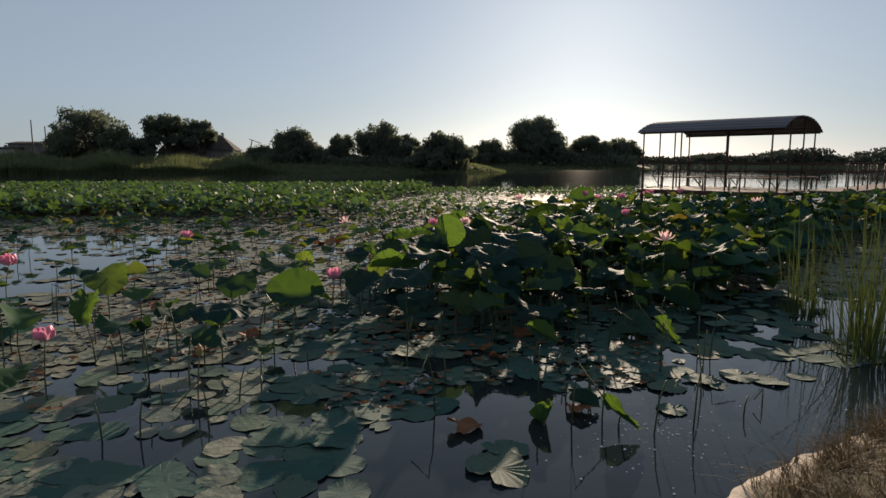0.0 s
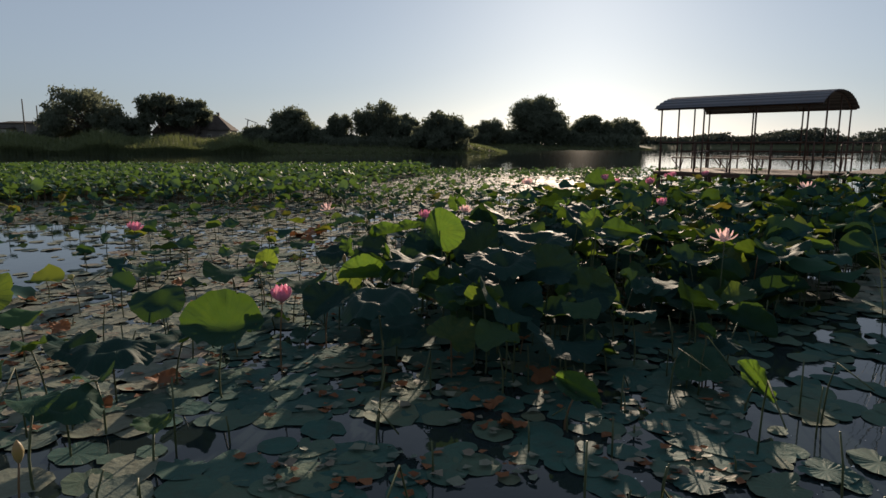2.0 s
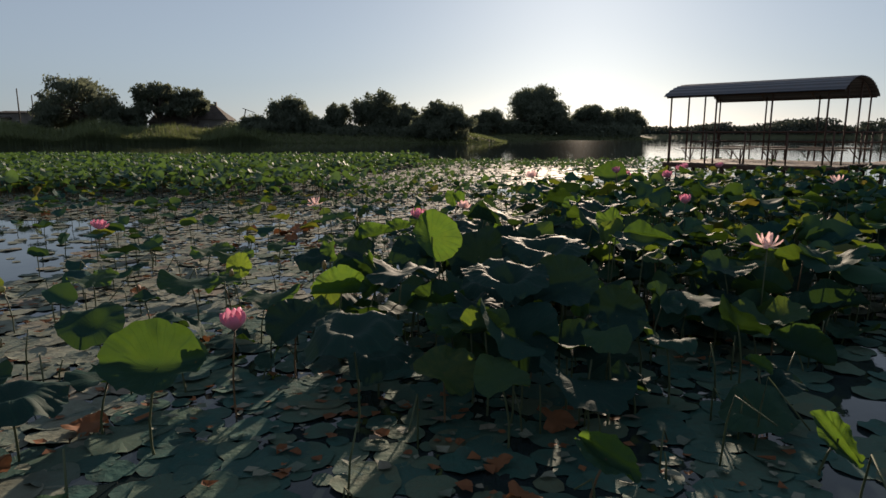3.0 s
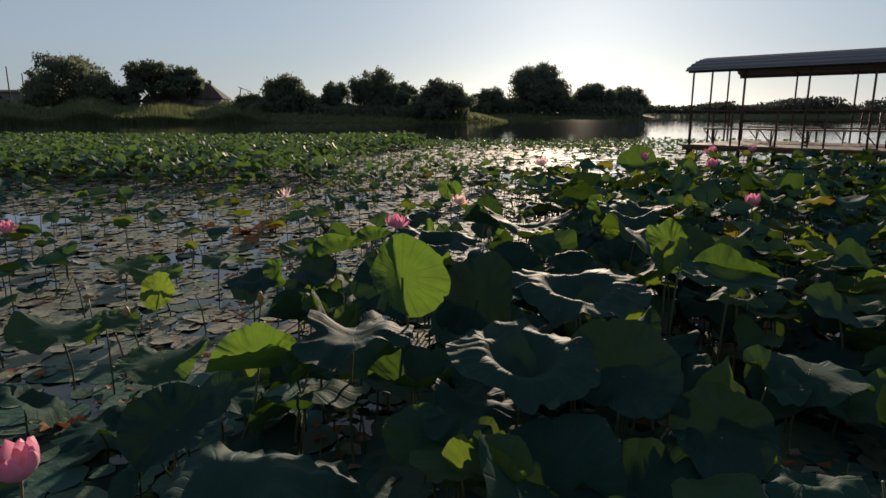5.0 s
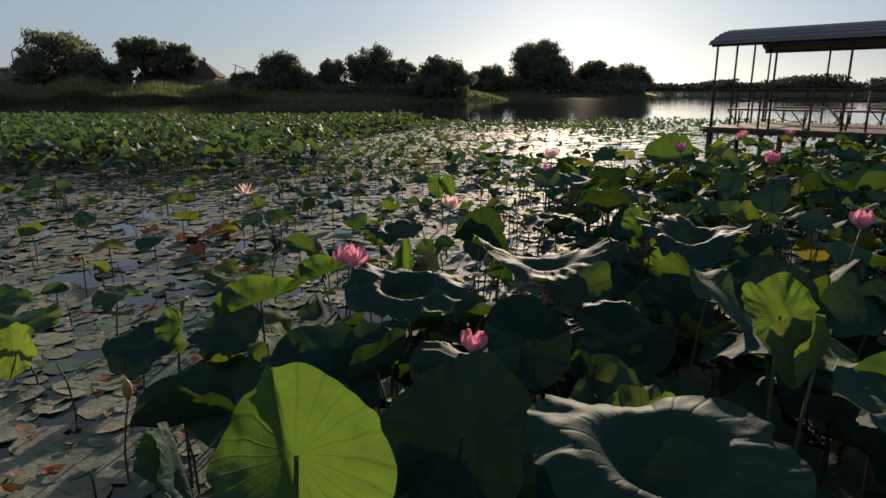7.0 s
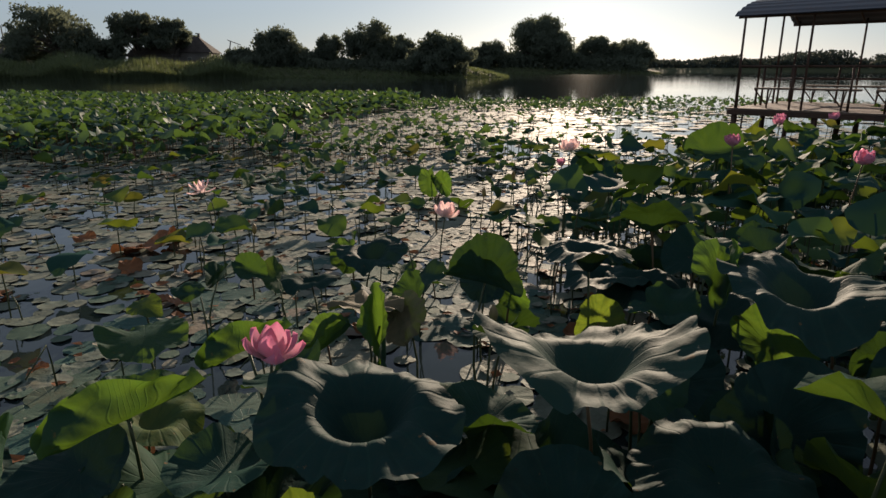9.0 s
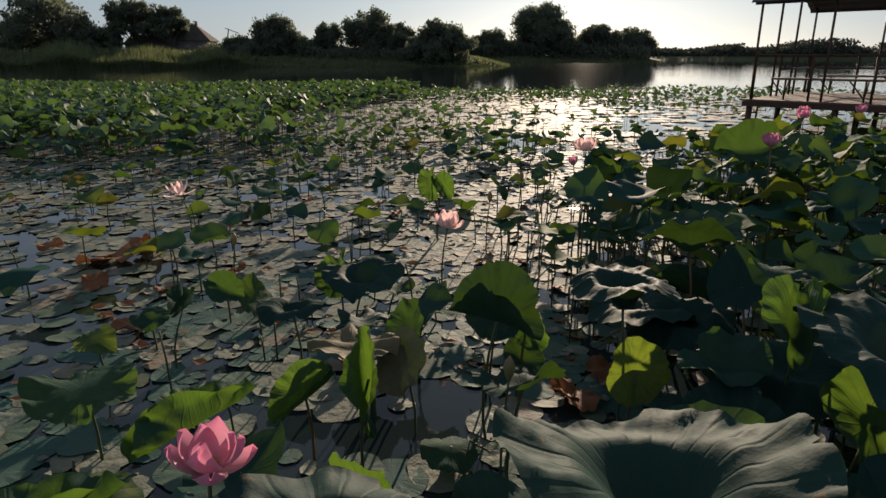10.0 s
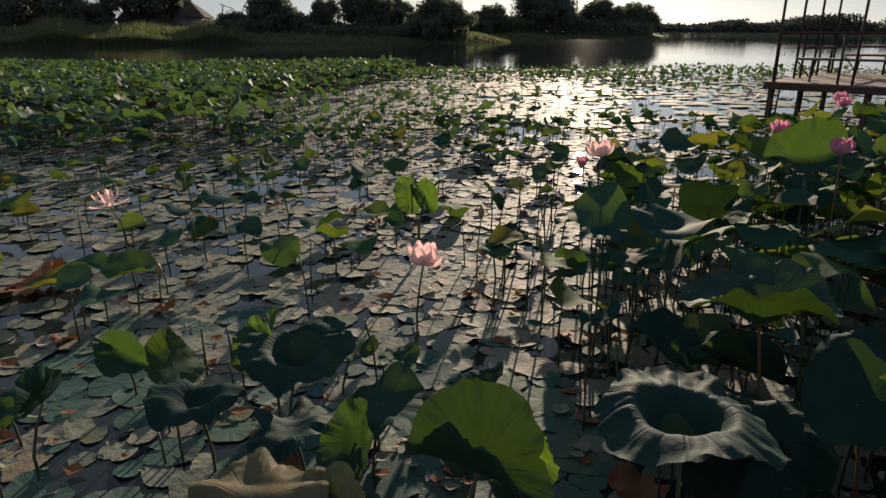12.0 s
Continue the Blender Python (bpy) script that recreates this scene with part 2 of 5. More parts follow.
def ground_material():
    m = Mat("bank_earth")
    obj = m.coords()
    broad = m.noise(0.35, 5.0, 0.6, obj)
    mid = m.noise(4.0, 6.0, 0.65, obj)
    fine = m.noise(60.0, 4.0, 0.7, obj)
    sand = m.mix(m.ramp(m.math("ADD", m.math("MULTIPLY", mid, 0.6), m.math("MULTIPLY", fine, 0.4)), [(0.38, (0, 0, 0)), (0.62, (1, 1, 1))]), (0.26, 0.21, 0.16), (0.54, 0.48, 0.40))
    soil = m.mix(fine, (0.07, 0.06, 0.035), (0.13, 0.11, 0.055))
    rise = m.math("MULTIPLY", m.node("ShaderNodeSeparateXYZ", Vector=obj).outputs[2], 4.0)
    col = m.mix(m.ramp(m.math("ADD", m.math("ADD", m.math("MULTIPLY", broad, 0.3), rise), m.math("MULTIPLY", mid, 0.4)), [(0.44, (0, 0, 0)), (0.57, (1, 1, 1))]), sand, soil)
    m.set(Base_Color=col, Roughness=0.9, Specular_IOR_Level=0.2)
    m.bump(m.math("ADD", mid, m.math("MULTIPLY", fine, 0.4)), 0.6, 0.03)
    return m.mat


def roof_material(name, a, b):
    m = Mat(name)
    obj = m.coords()
    f = m.noise(2.2, 5.0, 0.6, obj)
    rust = m.ramp(m.noise(5.0, 6.0, 0.7, obj), [(0.5, (0, 0, 0)), (0.72, (1, 1, 1))])
    col = m.mix(f, a, b)
    col = m.mix(m.math("MULTIPLY", rust, 0.5), col, (0.10, 0.045, 0.025))
    m.set(Base_Color=col, Roughness=0.5, Metallic=0.2)
    m.bump(m.noise(25.0, 3.0, 0.6, obj), 0.2, 0.005)
    return m.mat


LEAF = lotus_leaf_material("lotus_leaf")
LEAF_YELLOW = lotus_leaf_material("yellow_lotus_leaf", tone=0.9, share=0.24)
# lit copy of the leaf: back light raised through tone and share
LEAF_BRIGHT = lotus_leaf_material("backlit_lotus_leaf", tone=0.5, share=0.21)
LEAF_MID = lotus_leaf_material("green_lotus_leaf", tone=0.4, share=0.11)
# dim and shaded copies of the leaf: shade put into tone and share
LEAF_DIM = lotus_leaf_material("dim_lotus_leaf", tone=0.3, share=0.06)
LEAF_SHADE = lotus_leaf_material("shaded_lotus_leaf", tone=0.1, share=0.012)
# straw tone painted in for low sun on the leaf tops
LEAF_SUNLIT = lotus_leaf_material("sunlit_lotus_leaf", tone=0.3, share=0.03, dry=0.85)
LEAF_DISTANT = leaves_material("distant_lotus_leaf", (0.024, 0.064, 0.056), (0.070, 0.108, 0.064), (0.20, 0.35, 0.055), 0.15, 0.12)
LEAF_FAR = lotus_leaf_material("lotus_leaf_mass", island=True)
PAD = pad_material("floating_leaf")
# the bed is tinted teal for shade, the mass beige for sun
PAD_SHADE = pad_material("floating_leaf_bed", island=True, shade_tint=True)
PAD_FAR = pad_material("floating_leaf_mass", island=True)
STALK = stalk_material()
PETAL = petal_material("pink_petal", (0.70, 0.50, 0.54), (0.62, 0.19, 0.31))
PETAL_PALE = petal_material("pale_petal", (0.88, 0.78, 0.72), (0.85, 0.56, 0.54))
POD = plain("seed_pod", (0.22, 0.22, 0.05), (0.34, 0.28, 0.07), 12.0, 0.7)
BUD = petal_material("bud_petal", (0.25, 0.22, 0.08), (0.55, 0.16, 0.20))
DRY = leaves_material("dry_leaf", (0.13, 0.055, 0.028), (0.21, 0.095, 0.045), (0.28, 0.12, 0.05), 0.13, 0.1)
WATER = water_material()
EARTH = ground_material()
MEADOW = plain("grassy_earth", (0.045, 0.055, 0.025), (0.085, 0.085, 0.04), 0.4, 0.95, 0.5, 0.1, spec=0.1)
# near-white for the specks that stand in for sun glints
GLINT = Mat("foam").set(Base_Color=(0.75, 0.75, 0.72), Roughness=0.25).mat
STEEL = plain("rusty_steel", (0.06, 0.035, 0.025), (0.10, 0.05, 0.03), 8.0, 0.6, 0.3, 0.004, metal=0.4)
BOARD = plain("deck_board", (0.11, 0.07, 0.05), (0.19, 0.13, 0.095), 3.0, 0.75, 0.4, 0.006)
ROOF = roof_material("roof_sheet", (0.05, 0.055, 0.07), (0.08, 0.08, 0.09))
GRASS = leaves_material("bank_grass", (0.07, 0.088, 0.045), (0.12, 0.14, 0.07), (0.22, 0.26, 0.09), 0.26)
DRY_GRASS = leaves_material("dry_grass", (0.045, 0.036, 0.02), (0.13, 0.09, 0.048), (0.18, 0.13, 0.06), 0.12, 0.08)
REED = leaves_material("reed_blade", (0.03, 0.05, 0.018), (0.07, 0.09, 0.03), (0.16, 0.21, 0.05), 0.11)
# greyed, lifted leaf tones put the distant haze into the crown colour
CROWN = leaves_material("hazy_tree_leaf", (0.075, 0.09, 0.066), (0.10, 0.115, 0.086), (0.22, 0.25, 0.16), 0.30, 0.02)
FAR_LEAF = leaves_material("far_wood_leaf", (0.045, 0.055, 0.045), (0.07, 0.08, 0.065), (0.12, 0.14, 0.1), 0.1, 0.02)
BARK = plain("bark", (0.07, 0.055, 0.04), (0.12, 0.10, 0.08), 3.0, 0.9, 0.6, 0.05)
WALL = plain("house_wall", (0.30, 0.28, 0.25), (0.42, 0.40, 0.36), 0.8, 0.9)
DARK_WALL = plain("shed_wall", (0.12, 0.11, 0.10), (0.2, 0.18, 0.16), 0.8, 0.9)
HOUSE_ROOF = plain("house_roof", (0.06, 0.05, 0.045), (0.10, 0.085, 0.075), 0.9, 0.9, spec=0.08)
PANE = Mat("window_pane").set(Base_Color=(0.02, 0.025, 0.03), Roughness=0.08).mat

# ---- ground and water ----
NEAR_BANK = [(-90, -60), (-90, 1.2), (-8, 1.6), (-2, 2.0), (0.6, 2.55), (1.62, 3.30), (2.28, 3.84), (2.72, 4.2), (3.55, 4.66), (5.2, 5.7), (8, 7.6), (13, 10.5), (22, 17), (40, 28), (90, 50), (260, 70), (260, -60)]
FAR_BANK = [(-500, 60), (-120, 88), (-76, 108), (-55, 119), (-38, 131), (-18, 136), (0, 139), (13, 143), (20.5, 226), (40, 233), (60, 236), (76, 238), (80, 262), (110, 338), (200, 345), (500, 352), (900, 350), (900, 1500), (-900, 1500), (-900, 60)]


def shore(poly, px, py):
    """Signed distance to a shoreline, positive on the land."""
    best = np.full(px.shape, 1e9)
    inside = np.zeros(px.shape, bool)
    for (ax, ay), (bx, by) in zip(poly, poly[1:] + poly[:1]):
        dx, dy = bx - ax, by - ay
        t = np.clip(((px - ax) * dx + (py - ay) * dy) / (dx * dx + dy * dy), 0, 1)
        best = np.minimum(best, np.hypot(px - ax - t * dx, py - ay - t * dy))
        if ay != by:
            cross = ((ay > py) != (by > py)) & (px < (bx - ax) * (py - ay) / (by - ay) + ax)
            inside ^= cross
    return np.where(inside, best, -best)


def land(px, py):
    """Height of the ground."""
    px, py = np.asarray(px, float), np.asarray(py, float)
    wob = 0.18 * np.sin(px * 2.3 + py * 1.1) + 0.12 * np.sin(px * 5.1 - py * 3.7)
    near = shore(NEAR_BANK, px, py) + wob * 0.25
    far = shore(FAR_BANK, px, py) + wob * 4
    a = np.where(near < 0, np.maximum(near * 0.5, -0.9), 0.10 * (1 - np.exp(-np.maximum(near, 0) / 0.25)) + np.minimum(np.maximum(near, 0) * 0.06, 0.3))
    b = np.where(far < 0, np.maximum(far * 0.4, -0.9), np.minimum(far * 0.22, 1.9))
    lumps = 0.0
    for k in range(9):
        turn, wave, ph = 2.4 * k, 3.1 * 1.37 ** k, 1.7 * k * k
        lumps = lumps + 0.016 / (1 + k) * np.sin(wave * (px * math.cos(turn) + py * math.sin(turn)) + ph + 1.3 * np.sin(0.6 * wave * (py * math.cos(turn) - px * math.sin(turn)) + 2 * ph))
    return np.maximum(a, b) + np.where(near > -0.5, lumps, 0)


def height(x, y):
    return float(land(np.array([x]), np.array([y]))[0])


def axis_steps(lo, hi, fine_lo, fine_hi, step, growth):
    xs = list(np.arange(fine_lo, fine_hi + 1e-6, step))
    s, x = step, fine_hi
    while x < hi:
        s *= growth
        x += s
        xs.append(min(x, hi))
    s, x = step, fine_lo
    while x > lo:
        s *= growth
        x -= s
        xs.insert(0, max(x, lo))
    return np.array(xs)


def build_ground():
    gx = axis_steps(-2500, 2500, 0.4, 5.0, 0.035, 1.035)
    gy = axis_steps(-800, 4000, 2.2, 6.0, 0.035, 1.03)
    X, Y = np.meshgrid(gx, gy)
    Z = land(X.ravel(), Y.ravel())
    nx, ny = len(gx), len(gy)
    idx = np.arange(nx * ny).reshape(ny, nx)
    faces = np.stack([idx[:-1, :-1], idx[:-1, 1:], idx[1:, 1:], idx[1:, :-1]], -1).reshape(-1, 4)
    me = mesh_of("ground", np.stack([X.ravel(), Y.ravel(), Z], -1).tolist(), faces.tolist(), EARTH)
    me.materials.append(MEADOW)
    far_face = (gy[:-1, None] > 40) & (gx[None, :-1] > -1e9)
    me.polygons.foreach_set("material_index", far_face.astype(np.int32).ravel())
    tagged(new("ground", me), "sandy pond bank and bed with dry patchy soil", "ground", kind="structure")
    w = 2400.0
    me = mesh_of("water", [(-w, -60, 0), (w, -60, 0), (w, 2000, 0), (-w, 2000, 0)], [(0, 1, 2, 3)], WATER, False)
    tagged(new("water", me), "still dark pond water with faint ripples", "water", kind="structure")


build_ground()

# ---- lotus: meshes that plants share ----


def leaf_data(seed, cup=0.1, fold=(0, 0), wave=0.08, rings=9, spokes=48, rim=0.055, narrow=1.0, droop=0.0, notch=0.0, bowl=0.0, spread=0.0, pleat=0.02, ruffle=0.035,
              saddle=0.0, aim=0.0, crinkle=0.03, crease=0.35, hinge=0.0):
    """A round shield-shaped blade of radius 1 about its stalk: cup lifts the rim, fold turns up the two halves beside the y axis,
    wave ruffles the rim, droop hangs one side, bowl is a hollow round the stalk, spread the fall of the rim outside it,
    saddle lifts the two sides that lie along aim, hinge is where the fold begins, crinkle is the uneven swelling of the blade between its ribs."""
    r_ = rng(seed)
    ph = [r_.uniform(0, 6.28) for _ in range(6)]
    tears = [(r_.uniform(0, 6.28), r_.uniform(0.02, 0.12), r_.uniform(0.03, 0.09)) for _ in range(5)]
    verts, faces = [(0, 0, 0.0)], []
    for i in range(1, rings + 1):
        r = (i / rings) ** 0.85
        for k in range(spokes):
            a = 2 * math.pi * k / spokes
            ca, sa = math.cos(a), math.sin(a)
            out = 1 + rim * math.sin(2 * a + ph[0]) + rim * 0.7 * math.sin(3 * a + ph[1]) + 0.35 * rim * math.sin(7 * a + ph[2])
            out += 0.05 * noise.noise(Vector((ca * 4, sa * 4, seed * 1.7)))
            out -= notch * max(0.0, math.cos(a - ph[3])) ** 24
            for at_, deep, half in tears:
                gap = abs((a - at_ + math.pi) % (2 * math.pi) - math.pi)
                out -= deep * max(0.0, 1 - gap / half) * smooth(0.8, 1.0, r)
            rr = r * out
            x, y = rr * ca * narrow, rr * sa
            z = cup * rr ** 1.6 + bowl * smooth(0.02, 0.6, rr) - spread * smooth(0.5, 1.1, rr) * (1 + 0.5 * math.sin(2 * a + ph[4]))
            z += saddle * rr ** 1.6 * math.cos(2 * (a - aim))
            z += wave * smooth(0.35, 1.0, rr) * (math.sin(3 * a + ph[4]) + 0.6 * math.sin(5 * a + ph[5]) + 0.35 * math.sin(11 * a + ph[2]))
            swell = noise.noise(Vector((x * 2.3, y * 2.3, seed * 0.77)))
            fine = noise.noise(Vector((x * 6.5, y * 6.5, seed * 0.31)))
            z += crinkle * (1.7 * swell * smooth(0.15, 0.8, rr) + 0.55 * fine * smooth(0.3, 0.9, rr))
            z += pleat * math.sin(19 * a + 4 * swell + 2 * math.sin(3 * a + ph[1])) * smooth(0.35, 1.05, rr) * (0.7 + 1.1 * fine)
            z += ruffle * smooth(0.74, 1.05, rr) * (math.sin(7 * a + ph[0] + 2 * swell) + 0.7 * math.sin(12 * a + ph[1]) - 0.4)
            z -= droop * smooth(0.1, 1.0, rr) * max(0.0, math.cos(a - ph[3])) ** 2
            lift = fold[0] if x < 0 else fold[1]
            if lift:
                # roll the half up about the y axis, with a soft bend
                d = max(0.0, abs(x) - hinge)
                side = 1 if x >= 0 else -1
                bend = lift * smooth(0.0, crease, d) * (1 + 0.18 * math.sin(2.1 * y + ph[5]))
                x, z = side * (abs(x) - d + d * math.cos(bend) - z * math.sin(bend)), z * math.cos(bend) + d * math.sin(bend)
            verts.append((x, y, z))
    for k in range(spokes):
        faces.append((0, 1 + k, 1 + (k + 1) % spokes))
    for i in range(rings - 1):
        a, b = 1 + i * spokes, 1 + (i + 1) * spokes
        for k in range(spokes):
            k2 = (k + 1) % spokes
            faces.append((a + k, b + k, b + k2, a + k2))
    return verts, faces


def leaf_mesh(seed, material=None, **kw):
    return mesh_of("leaf_blade", *leaf_data(seed, **kw), material or LEAF)


FORMS = [dict(cup=0.10, wave=0.11, saddle=0.16, fold=(0.1, 0.25)), dict(bowl=0.22, wave=0.09, saddle=0.2), dict(bowl=0.24, spread=0.2, wave=0.10, saddle=0.08), dict(cup=0.04, saddle=0.22, wave=0.08, droop=0.15),
         dict(cup=0.08, fold=(0.75, 0.1), wave=0.08, saddle=0.08), dict(cup=-0.08, droop=0.4, saddle=0.12), dict(cup=0.2, saddle=0.24, wave=0.11), dict(cup=0.02, wave=0.15, droop=0.35, saddle=0.1),
         dict(cup=0.1, fold=(1.1, 0.9), wave=0.07), dict(bowl=0.2, wave=0.13, notch=0.3, fold=(0.1, 0.5)), dict(bowl=0.26, spread=0.3, wave=0.1, saddle=0.1), dict(cup=-0.15, wave=0.09, saddle=-0.15)]
BLADES = [leaf_mesh(i + 1, **kw) for i, kw in enumerate(FORMS)]
LOW = [leaf_data(i + 1, rings=4, spokes=18, **kw) for i, kw in enumerate(FORMS)]


def stalk_mesh(seed, lean, thick=0.0075, sides=6):
    r_ = rng(seed)
    a, b = r_.uniform(-1, 1) * lean, r_.uniform(-1, 1) * lean
    pts = [(a * math.sin(t * 3.14), b * math.sin(t * 3.14), t) for t in (0, 0.2, 0.4, 0.6, 0.8, 1.0)]
    return mesh_of("stalk", *tube(pts, [thick * (1.15 - 0.3 * t) for t in (0, 0.2, 0.4, 0.6, 0.8, 1.0)], sides), STALK)


STALKS = [stalk_mesh(i, 0.07) for i in range(6)]
LEAF_LABELS = ["broad round green lotus leaf standing on its stalk above the pond"]


def lotus_leaf(x, y, top, radius, blade, tilt=0.0, to=0.0, spin=0.0, label="", group="standing lotus leaves", squash=1.0):
    """A lotus leaf on its stalk: tilt degrees towards the heading to (0: +x, 90: +y), blade turned by spin."""
    ob = empty("lotus_leaf", pose(x, y, 0), label or LEAF_LABELS[0], "lotus leaf", group)
    k = int((abs(x * 37 + y * 91) * 10)) % len(STALKS)
    part("stalk", STALKS[k], ob, Matrix.Translation((0, 0, -0.25)) @ Matrix.Diagonal((1, 1, top + 0.25, 1)) @ pose(0, 0, 0, 0, 0, spin))
    part("leaf_blade", blade if not isinstance(blade, int) else BLADES[blade], ob, blade_pose(0, 0, top, radius, tilt, to, spin, squash))
    return ob


# ---- lotus: where they grow ----
def tall(x, y):
    """Plants per square metre, mean height and mean leaf radius of the standing leaves at a place."""
    if y < 4.0 or (x > 4.4 and y < 6.3) or x > 2.3 + 1.0 * max(0, y - 6.9):
        return 0, 0, 0
    if y < 6.4:
        return (1.1, 0.40, 0.17) if x < -0.9 else (0, 0, 0)
    if y < 7.78 and x < 0.1:
        return (1.2 if x < -0.9 else 0), 0.40, 0.17
    if y < 10.7:
        if x > -0.75 - 0.4 * smooth(9.2, 10.2, y) + 0.2 * math.sin(2.2 * y):
            return (16.0 - 11.5 * smooth(0.8, 1.5, x) * (1 - smooth(7.6, 8.8, y))) * smooth(6.3, 7.0, y + 0.2 * math.sin(3 * x)), 0.78, 0.23
        return (1.2 if x > -4.6 or y < 8.2 else 0.5), 0.36, 0.185
    if y < 23.5:
        edge = 1.40 + 0.10 * (y - 11) + 0.2 * math.sin(1.7 * y)
        if y > 14.5:
            edge = 1.75 + 0.45 * (y - 14.5) + 0.25 * math.sin(2.3 * y)
        if y > 16.2:
            edge = 2.5 + 1.15 * (y - 16.2) + 0.3 * math.sin(2.3 * y)
        if x > edge:
            return (16.0 if y < 19.0 + 0.22 * (x - 5) else 0.8), 0.80, 0.17
        if y < 12.6 and -1.3 < x:
            return 1.5, 0.45, 0.18
        if y < 17.5 and x > 0.55 + 0.10 * (y - 12):
            return 5.0, 0.46, 0.13
        return (1.9 + 0.10 * (y - 11)) * (0.3 if x < -4.7 - 0.2 * (y - 8) and y < 16.5 else 1.0), 0.30, 0.155
    return 0, 0, 0


def spaced(r_, count, x0, x1, y0, y1, gap, keep, pack=1.0):
    """Scattered places no nearer to each other than gap."""
    cells, out = {}, []
    for _ in range(count):
        x, y = r_.uniform(x0, x1), r_.uniform(y0, y1)
        if not keep(x, y):
            continue
        g = gap(x, y)
        c = (int(x // 0.5), int(y // 0.5))
        ok = True
        for i in range(c[0] - 1, c[0] + 2):
            for j in range(c[1] - 1, c[1] + 2):
                for (u, v, h) in cells.get((i, j), ()):
                    if (u - x) ** 2 + (v - y) ** 2 < (pack * 0.5 * (g + h)) ** 2:
                        ok = False
                        break
                if not ok:
                    break
            if not ok:
                break
        if ok:
            cells.setdefault(c, []).append((x, y, g))
            out.append((x, y))
    return out


HEROES = []


def free(x, y, radius):
    return all((x - hx) ** 2 + (y - hy) ** 2 > (hr + radius * 0.6) ** 2 for hx, hy, hr in HEROES)


def in_view_wedge(x, y, slack=1.0):
    return abs(x) < 0.74 * y + slack + 0.9 * noise.noise(Vector((x * 0.5, y * 0.5, 5.0))) + 0.5 * noise.noise(Vector((x * 1.7, y * 1.7, 5.0)))


def joined(name, pieces, material, label, category, kind="stuff", soft=True):
    """Many small pieces, given as vertex and face arrays, as one mesh."""
    verts, faces, n = [], [], 0
    for v, f in pieces:
        verts.extend(v)
        faces.extend([tuple(i + n for i in face) for face in f])
        n += len(v)
    return tagged(new(name, mesh_of(name, verts, faces, material, soft)), label, category, kind=kind)


def blade_pose(x, y, top, radius, tilt, to, spin, squash=1.0):
    turn = Matrix.Rotation(radians(to), 4, "Z") @ Matrix.Rotation(radians(tilt), 4, "Y") @ Matrix.Rotation(radians(spin - to), 4, "Z")
    return Matrix.Translation((x, y, top)) @ turn @ Matrix.Diagonal((radius, radius * squash, radius, 1))


def grow_leaves():
    r_ = rng(11)

    def keep(x, y):
        dense = tall(x, y)[0]
        return in_view_wedge(x, y) and r_.random() < dense / (16.0 if dense > 6 else 24.0)

    def path_distance(p):
        return math.hypot(p[0] - 0.25, max(0.0, p[1] - 11.5)) if p[1] > 11.5 else abs(p[0] - 0.25)

    places = spaced(r_, 17000, -17, 17, 4.0, 23.5, lambda x, y: 0.13, keep)
    places.sort(key=lambda p: path_distance(p) + 0.3 * max(0, p[1] - 9))
    count, blades, stems = 0, [], []
    for x, y in places:
        dense, h, rad = tall(x, y)
        if x > 2.3 and y < 11.5:
            h *= 0.74
        if x > 0.7 and y < 8.2 + 0.5 * (x > 1.7):
            h *= 0.58
        rad *= r_.uniform(0.65, 1.3)
        low = r_.random() < ((0.62 if y > 11.5 else 0.28 if y < 8.4 and x > 0.8 else 0.48) if dense > 6 else 0.3)
        top = h * (r_.uniform(0.3, 0.8) if low else r_.uniform(0.85, 1.2))
        if not free(x, y, rad):
            if not low:
                continue
            top = min(top, 0.4)
        if -1.3 < x < 1.7 and y < 12.6:
            top = min(top, r_.uniform(0.35, 0.68))
        form = r_.choice((0, 1, 2, 3, 4, 6, 7, 9, 10, 11, 0, 1, 5, 8))
        tilt = r_.choice((r_.uniform(0, 15), r_.uniform(0, 20), r_.uniform(5, 28), r_.uniform(10, 36), r_.uniform(30, 60)))
        to = r_.uniform(0, 360)
        spin = r_.uniform(0, 360)
        if dense < 4:
            tilt *= 0.7
        if count < 240 and y < 16:
            count += 1
            lotus_leaf(x, y, top, rad, form, tilt, to, spin)
        else:
            m = blade_pose(x, y, top, rad, tilt, to, spin)
            v, f = LOW[form]
            blades.append(([m @ Vector(p) for p in v], f))
            stems.append(tube([(x, y, -0.1), (x + r_.uniform(-0.03, 0.03), y, top * 0.5), (x, y, top)], [0.008, 0.007, 0.006], 4, False))
    joined("lotus_leaf_mass", blades, LEAF_FAR, "dense mass of standing green lotus leaves by the pavilion", "lotus leaves")
    joined("lotus_stalk_mass", stems, STALK, "thin green stalks of a dense mass of lotus", "lotus stalks")


